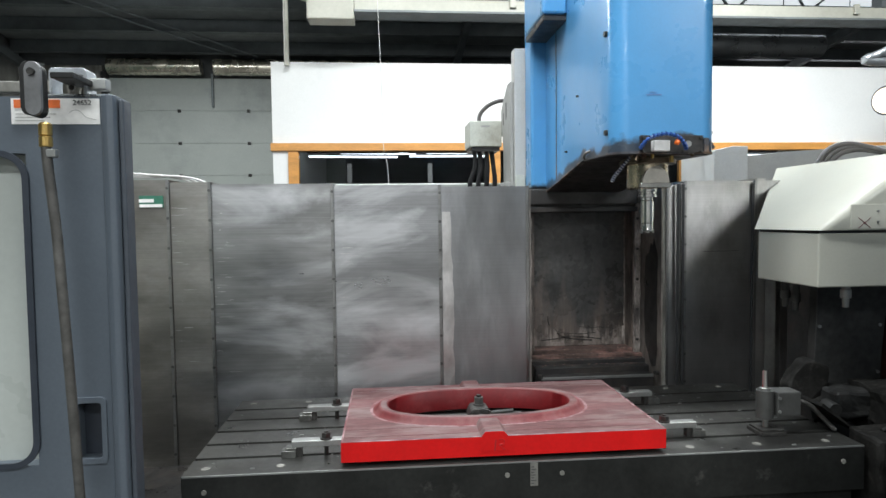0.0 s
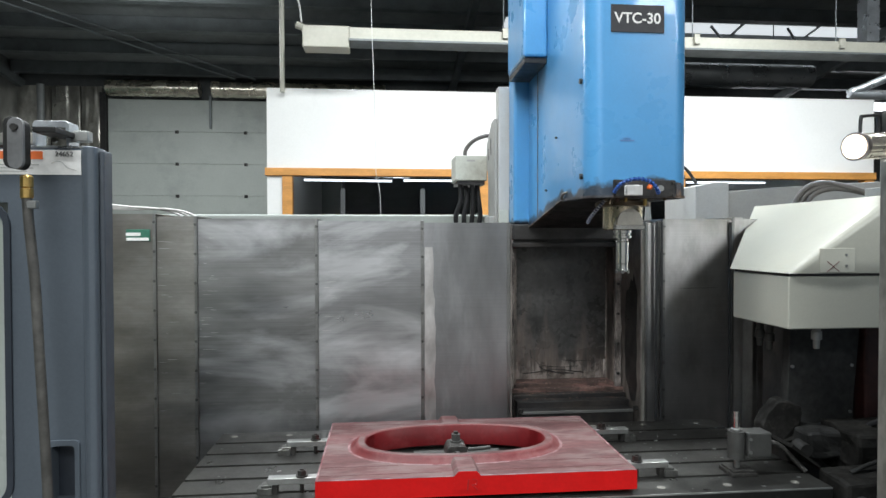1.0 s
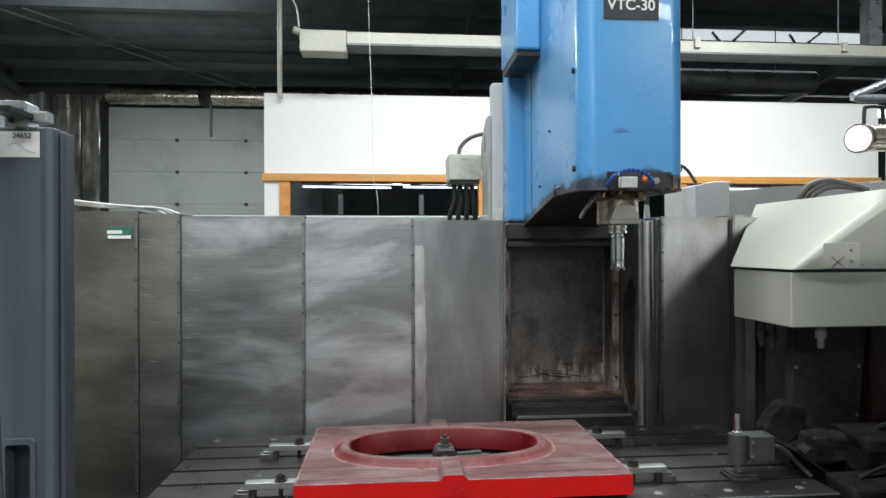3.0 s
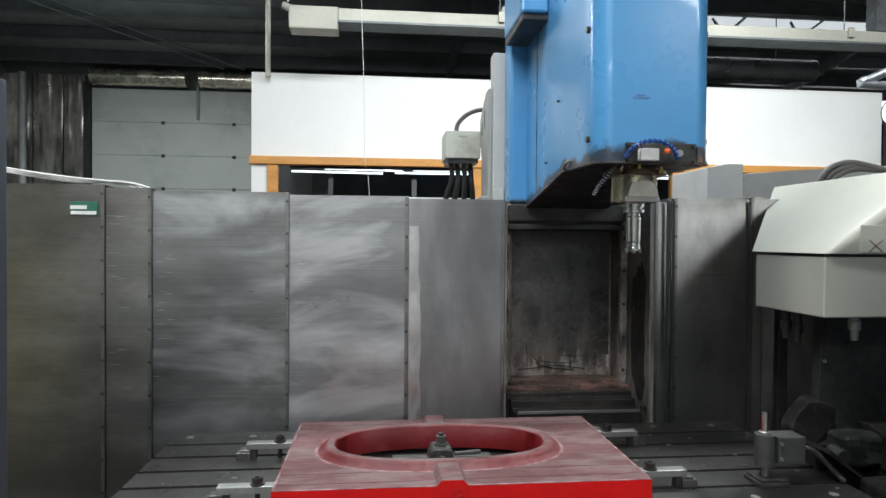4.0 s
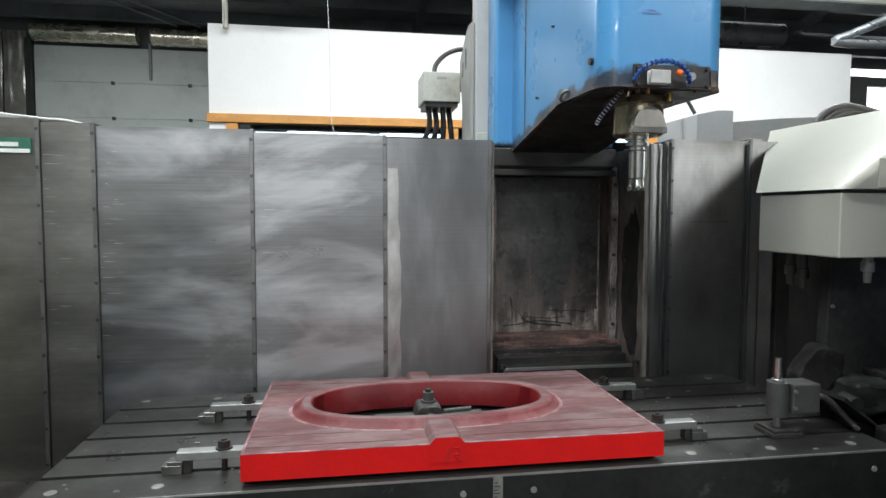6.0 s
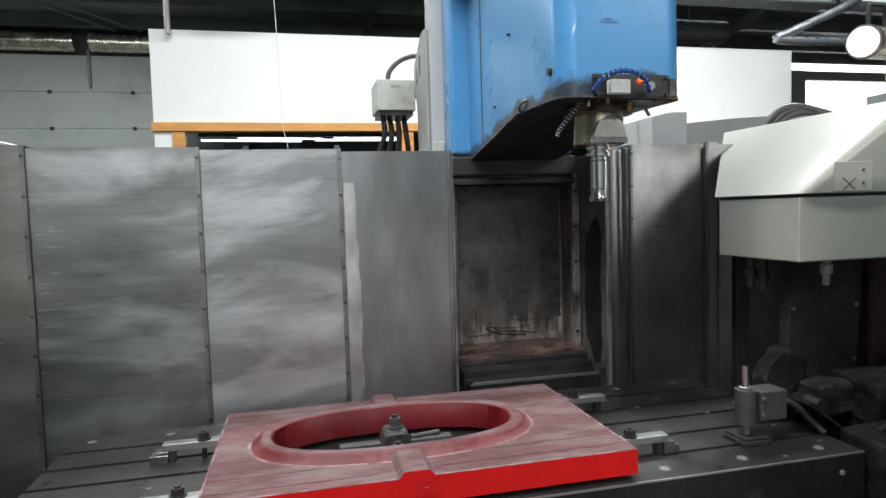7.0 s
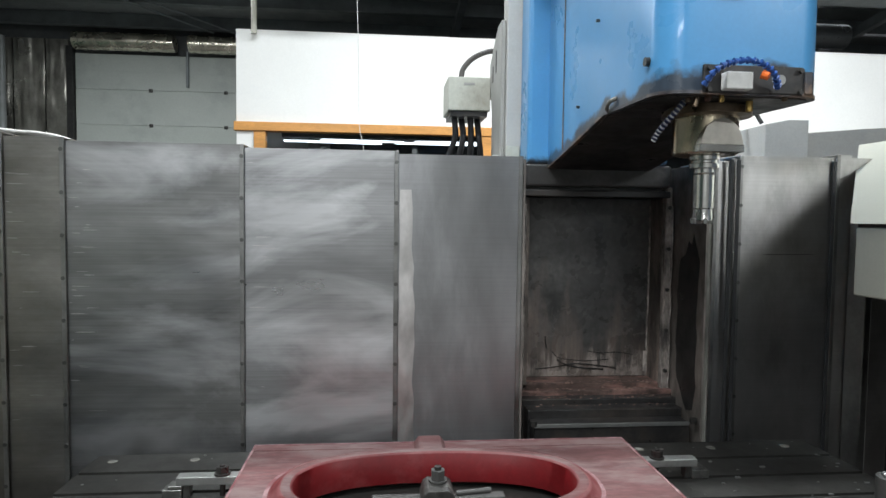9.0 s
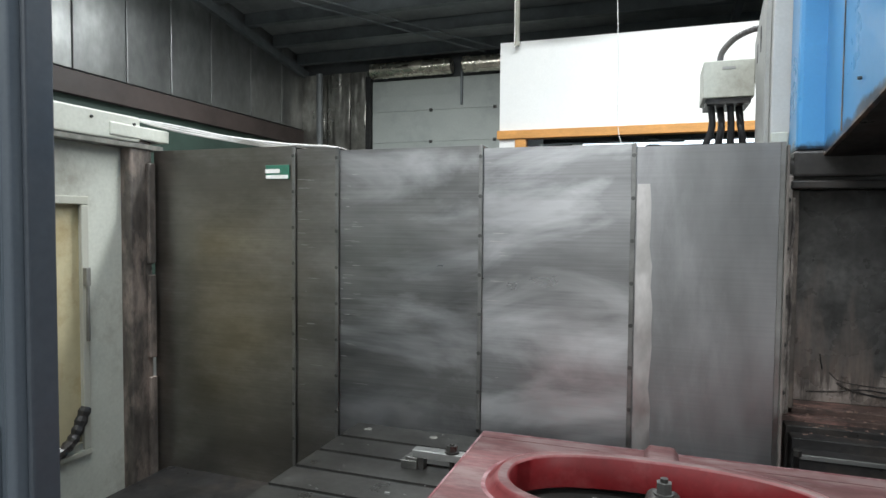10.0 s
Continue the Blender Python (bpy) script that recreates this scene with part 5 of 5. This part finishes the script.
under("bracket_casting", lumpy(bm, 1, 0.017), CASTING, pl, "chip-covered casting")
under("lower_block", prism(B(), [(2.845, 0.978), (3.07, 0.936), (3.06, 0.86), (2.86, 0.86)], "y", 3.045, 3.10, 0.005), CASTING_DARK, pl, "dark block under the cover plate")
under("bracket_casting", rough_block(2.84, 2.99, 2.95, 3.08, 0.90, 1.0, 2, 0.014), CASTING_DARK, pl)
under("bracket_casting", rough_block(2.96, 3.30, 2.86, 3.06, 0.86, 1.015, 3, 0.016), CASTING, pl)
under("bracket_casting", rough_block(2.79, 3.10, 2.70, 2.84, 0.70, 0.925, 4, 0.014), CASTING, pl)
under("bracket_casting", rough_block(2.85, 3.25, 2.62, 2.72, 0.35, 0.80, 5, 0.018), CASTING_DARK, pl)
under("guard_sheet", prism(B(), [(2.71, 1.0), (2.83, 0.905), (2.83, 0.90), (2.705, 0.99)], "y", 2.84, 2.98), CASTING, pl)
smooth(under("bearing_bore", cyl(B(), (2.80, 2.90, 0.955), (2.80, 2.95, 0.96), 0.022, seg=20), CASTING_DARK, pl, "rusty round bore"))
smooth(under("bore_hole", cyl(B(), (2.83, 2.688, 0.86), (2.83, 2.72, 0.86), 0.026, seg=20), CABLE_K, pl))
for k in range(2):
    x = 3.06 + 0.09 * k
    under("hose", tube(B(), [(x, 3.0, 0.98), (x + 0.02, 2.90, 1.05 + 0.015 * (k % 2)), (x + 0.07, 2.84, 1.02), (x + 0.09, 2.80, 0.90)], 0.010, 8), CABLE_K, pl)
smooth(under("pipe_run", tube(B(), [(2.86, 2.78, 0.925), (2.95, 2.80, 0.945), (3.1, 2.82, 0.96), (3.4, 2.84, 0.965)], 0.007, 8), CASTING_DARK, pl))
# boxes and conduits behind the changer
tk = thing("wiring_box", (3.1, 4.2, 1.7), "pale grey sheet-metal wiring box behind the covers", "wiring box")
under("trunk_box", prism(B(), [(3.05, 1.70), (3.235, 1.70), (3.235, 1.962), (3.15, 1.962), (3.05, 1.94)], "y", 4.13, 4.50, 0.004), TRUNK, tk)
under("trunk_run", prism(B(), [(3.24, 1.70), (4.2, 1.70), (4.2, 1.98), (3.52, 1.94), (3.24, 1.915)], "y", 4.18, 4.45, 0.004), GREYBOX, tk)
under("trunk_foot", box(B(), 2.97, 4.2, 4.15, 4.45, 0.3, 1.699), GRIME, tk)
smooth(solid("looped_cable", tube(B(), [(2.86, 4.3, 1.80), (2.86, 4.3, 1.90), (2.87, 4.3, 2.0), (2.92, 4.3, 2.06), (3.0, 4.3, 2.08), (3.08, 4.3, 2.05), (3.14, 4.3, 1.97)], 0.009, 8), CABLE_K, "dark looped cable entering the grey trunk", "cable"))
solid("cable_gland", cyl(B(), (2.86, 4.3, 1.76), (2.86, 4.3, 1.85), 0.020, 0.012, seg=12), GREYBOX, "pale cable gland at the loop's foot", "cable gland")
solid("valve_bracket", box(B(), 2.70, 2.88, 4.26, 4.36, 1.72, 1.765, 0.004), GRIME, "dark bracket beneath the cable gland", "bracket")
for k in range(3):
    pts = [(3.36 + 0.03 * k, 3.78, 1.76), (3.365 + 0.03 * k, 3.77, 1.845), (3.41 + 0.035 * k, 3.76, 1.905 - 0.007 * k), (3.49 + 0.04 * k, 3.75, 1.928 - 0.013 * k), (3.60 + 0.04 * k, 3.73, 1.905 - 0.012 * k), (3.72, 3.70, 1.865), (3.90, 3.62, 1.815)]
    smooth(solid("conduit", tube(B(), pts, 0.0115 + 0.003 * (k == 2), 12, 0.10, 14), CONDUIT, "grey corrugated conduit looping behind the tool changer", "conduit", "conduits"))
# work lamp on the changer
wlp = thing("work_lamp", (3.12, 3.05, 1.80), "lit metal work lamp with handle and warm lens", "work lamp")
ALU = surf("dented_aluminium", (0.80, 0.74, 0.65), 0.35, 0.9, 0.15, 20)
A, Bx = Vector((3.064, 3.03, 1.988)), Vector((3.26, 3.10, 2.005))
ax = (Bx - A).normalized()
smooth(under("body", cyl(B(), A + ax * 0.012, Bx, 0.045, 0.042, seg=32), ALU, wlp))
smooth(under("bezel", cyl(B(), A, A + ax * 0.02, 0.050, 0.049, seg=32), surf("scorched_bezel", (0.30, 0.26, 0.24), 0.4, 0.8, 0.3, 20), wlp))
under("lens", cyl(B(), A - ax * 0.004, A + ax * 0.001, 0.043, seg=32), LAMP_GLOW, wlp, "glowing warm lens")
smooth(under("handle", tube(B(), [A + ax * 0.03 + Vector((0, 0, 0.045)), A + ax * 0.035 + Vector((0, 0, 0.10)), A + ax * 0.05 + Vector((0, 0, 0.108)), A + ax * 0.12 + Vector((0, 0, 0.110)), A + ax * 0.135 + Vector((0, 0, 0.10)), A + ax * 0.14 + Vector((0, 0, 0.045))], 0.0065, 8), CASTING_DARK, wlp))
under("bracket", cyl(B(), (3.225, 3.08, 1.84), (3.225, 3.08, 1.965), 0.015, seg=14), GREYBOX, wlp)
under("clamp_knob", cyl(B(), (3.225, 3.045, 1.905), (3.225, 3.065, 1.905), 0.013, seg=12), CASTING_DARK, wlp)
under("bracket_foot", box(B(), 3.185, 3.30, 3.03, 3.13, 1.8135, 1.848, 0.004), GREYBOX, wlp)
side_, up_ = ax.cross(Vector((0, 0, 1))).normalized(), Vector((0, 0, 1))
for k in range(10):
    a = 2 * math.pi * k / 10
    off = (side_ * math.cos(a) + up_ * math.sin(a)) * 0.0435
    smooth(under("cooling_fin", cyl(B(), A + ax * 0.03 + off, Bx - ax * 0.01 + off, 0.0048, seg=8), ALU, wlp))

# ---- cables on the left covers ----
for k in range(3):
    smooth(solid("white_cable", tube(B(), [(-0.16, 3.50, 1.878), (-0.06, 3.60, 1.862 - 0.008 * k), (0.12, 3.66, 1.825 - 0.006 * k), (0.28, 3.75 + 0.02 * k, 1.806 - 0.006 * k), (0.40 + 0.02 * k, 3.80, 1.797), (0.48 + 0.03 * k, 3.85, 1.772), (0.54 + 0.03 * k, 3.90, 1.70)], 0.005, 8), CABLE_W, "white cable lying along the cover tops", "cable", "white cables"))

# ---- sliding door with label, hose and bracket ----
DY = 2.385
dr = thing("sliding_door", (0.3, DY, 0.3), "slate grey enclosure door with milky window and recessed handle", "machine door")
WX0, WX1, WZ0, WZ1 = 0.02, 0.598, 1.085, 1.745
bm = B()


def rounded(x0, x1, z0, z1, r, n=6):
    pts = []
    for cx_, cz_, a0 in ((x1 - r, z1 - r, 0), (x0 + r, z1 - r, 90), (x0 + r, z0 + r, 180), (x1 - r, z0 + r, 270)):
        for k in range(n + 1):
            a = radians(a0 + 90 * k / n)
            pts.append((cx_ + r * math.cos(a), cz_ + r * math.sin(a)))
    return pts


def frame_ring(bm, outer, inner, y0, y1):
    """A ring between two outlines of the same count, with thickness."""
    V = [[bm.verts.new((x, y, z)) for x, z in pts] for pts in (outer, inner) for y in (y0, y1)]
    n = len(outer)
    for k in range(n):
        j = (k + 1) % n
        bm.faces.new((V[0][k], V[0][j], V[2][j], V[2][k]))
        bm.faces.new((V[1][k], V[3][k], V[3][j], V[1][j]))
        bm.faces.new((V[0][k], V[1][k], V[1][j], V[0][j]))
        bm.faces.new((V[2][k], V[2][j], V[3][j], V[3][k]))
    return bm


box(bm, -0.35, WX0, DY, DY + 0.035, 0.25, 1.862)
box(bm, WX0, WX1, DY, DY + 0.035, WZ1, 1.862)
box(bm, WX0, WX1, DY, DY + 0.035, 0.25, WZ0)
box(bm, WX1, 0.678, DY, DY + 0.035, 0.25, 1.862)
box(bm, 0.678, 0.734, DY, DY + 0.035, 0.25, 1.092)
box(bm, 0.678, 0.734, DY, DY + 0.035, 1.220, 1.862)
box(bm, 0.734, 0.752, DY, DY + 0.035, 0.25, 1.862)
under("leaf", bm, DOOR, dr)
under("edge_moulding", prism(B(), [(0.753, DY - 0.004), (0.768, DY - 0.012), (0.779, DY - 0.008), (0.782, DY + 0.004), (0.782, DY + 0.045), (0.753, DY + 0.045)], "z", 0.25, 1.866, 0.003), DOOR, dr, "rounded moulding along the door's edge")
under("edge_strip", box(B(), 0.783, 0.794, DY + 0.006, DY + 0.05, 0.25, 1.860, 0.004), surf("dark_edge", (0.06, 0.07, 0.085), 0.45, 0, 0.1, 5), dr)
under("gasket", frame_ring(B(), rounded(WX0 - 0.006, WX1 + 0.006, WZ0 - 0.006, WZ1 + 0.006, 0.058), rounded(WX0 + 0.007, WX1 - 0.007, WZ0 + 0.007, WZ1 - 0.007, 0.046), DY - 0.006, DY - 0.0005), DOOR_DARK, dr, "dark rubber window gasket")
under("pane", box(B(), WX0 - 0.004, WX1 + 0.004, DY + 0.036, DY + 0.042, WZ0 - 0.01, WZ1 + 0.01), PANE, dr, "milky pale window pane")
under("handle_cup", box(B(), 0.676, 0.737, DY + 0.0352, DY + 0.06, 1.088, 1.224), DOOR_DARK, dr, "dark recessed handle cup")
under("handle_rim", frame_ring(B(), rounded(0.672, 0.741, 1.084, 1.228, 0.012), rounded(0.682, 0.731, 1.096, 1.216, 0.008), DY - 0.006, DY - 0.0005), DOOR, dr)
lb = under("label", box(B(), 0.575, 0.750, DY - 0.0026, DY - 0.0008, 1.805, 1.858), PAPER, dr, "white label with an orange bar")
under("orange_bar", box(B(), 0.581, 0.672, DY - 0.0036, DY - 0.0028, 1.838, 1.855), ORANGE, lb)
lettering("24652", pose(0.716, DY - 0.0032, 1.849, 90, 0, 0), 0.015, INK, lb)
bm = B()
for k in range(3):
    box(bm, 0.583, 0.640 + 0.012 * k, DY - 0.0034, DY - 0.0028, 1.811 + 0.007 * k, 1.8125 + 0.007 * k)
tube(bm, [(0.690, DY - 0.003, 1.829), (0.700, DY - 0.003, 1.834), (0.712, DY - 0.003, 1.831), (0.722, DY - 0.003, 1.820), (0.742, DY - 0.003, 1.814)], 0.0007, 5)
under("print_bar", bm, GREYBOX, lb)
# roller bracket and rail above the door
rb = thing("door_roller_bracket", (0.70, DY + 0.02, 1.87), "worn steel roller bracket on top of the door", "bracket")
under("channel", prism(B(), [(0.652, 1.868), (0.652, 1.915), (0.657, 1.921), (0.722, 1.921), (0.727, 1.915), (0.727, 1.868), (0.721, 1.868), (0.721, 1.908), (0.658, 1.908), (0.658, 1.868)], "y", DY - 0.004, DY + 0.04, 0.001, 1), GALV, rb)
under("arm", box(B(), 0.728, 0.762, DY + 0.004, DY + 0.03, 1.878, 1.902, 0.003), STRAP, rb)
under("foot", box(B(), 0.640, 0.772, DY + 0.0, DY + 0.034, 1.8625, 1.868, 0.002), GALV, rb)
under("bolt", cyl(B(), (0.70, DY - 0.012, 1.879), (0.70, DY - 0.004, 1.879), 0.006, seg=6), BOLT, rb)
solid("door_rail", box(B(), -0.6, 0.655, DY + 0.008, DY + 0.03, 1.872, 1.896, 0.003), GASKET, "worn steel rail along the top of the door", "rail")
# air hose hanging in front of the door
ah = thing("air_hose", (0.69, 2.30, 1.9), "dark worn air hose with brass coupling and pulley", "air hose")
bm = B()
prism(bm, rounded(0.648, 0.676, 1.808, 1.911, 0.0135), "y", 2.285, 2.33, 0.002)
under("pulley_guard", bm, CASTING_DARK, ah)
under("guard_face", prism(B(), rounded(0.661, 0.690, 1.806, 1.908, 0.0140), "y", 2.276, 2.2845, 0.001, 1), surf("scuffed_grey_plastic", (0.15, 0.152, 0.155), 0.5, 0, 0.25, 20), ah)
under("guard_hub", cyl(B(), (0.6755, 2.270, 1.888), (0.6755, 2.2758, 1.888), 0.007, seg=12), BOLT, ah)
under("bracket_arm", box(B(), 0.69, 0.735, 2.31, 2.40, 1.884, 1.896, 0.002), CASTING_DARK, ah)
under("coupling", lathe(B(), 0.681, 2.305, [(0.009, 1.748), (0.012, 1.75), (0.012, 1.768), (0.0095, 1.77), (0.012, 1.772), (0.012, 1.792), (0.009, 1.796)], 16), BRASS, ah, "yellow brass coupling")
under("clip", box(B(), 0.682, 0.702, 2.296, 2.312, 1.728, 1.744, 0.002), STRAP, ah)
smooth(under("hose", tube(B(), [(0.681, 2.305, 1.752), (0.684, 2.305, 1.70), (0.694, 2.305, 1.58), (0.703, 2.30, 1.45), (0.712, 2.30, 1.25), (0.720, 2.30, 1.05), (0.728, 2.30, 0.85), (0.74, 2.31, 0.4), (0.745, 2.31, 0.05)], 0.0098, 10), HOSE, ah, "dark scuffed rubber hose"))
# the opposite leaf of the sliding door
d2 = thing("sliding_door", (3.2, DY, 0.3), "slate grey enclosure door leaf beside the tool changer", "machine door")
under("leaf", box(B(), 2.700, 3.9, DY, DY + 0.035, 0.25, 1.862), DOOR, d2)
under("edge_moulding", prism(B(), [(2.669, DY + 0.004), (2.672, DY - 0.008), (2.683, DY - 0.012), (2.699, DY - 0.004), (2.699, DY + 0.045), (2.669, DY + 0.045)], "z", 0.25, 1.866, 0.003), DOOR, d2)
under("edge_strip", box(B(), 2.653, 2.668, DY + 0.006, DY + 0.05, 0.25, 1.860, 0.004), GASKET, d2, "worn grey edge strip")
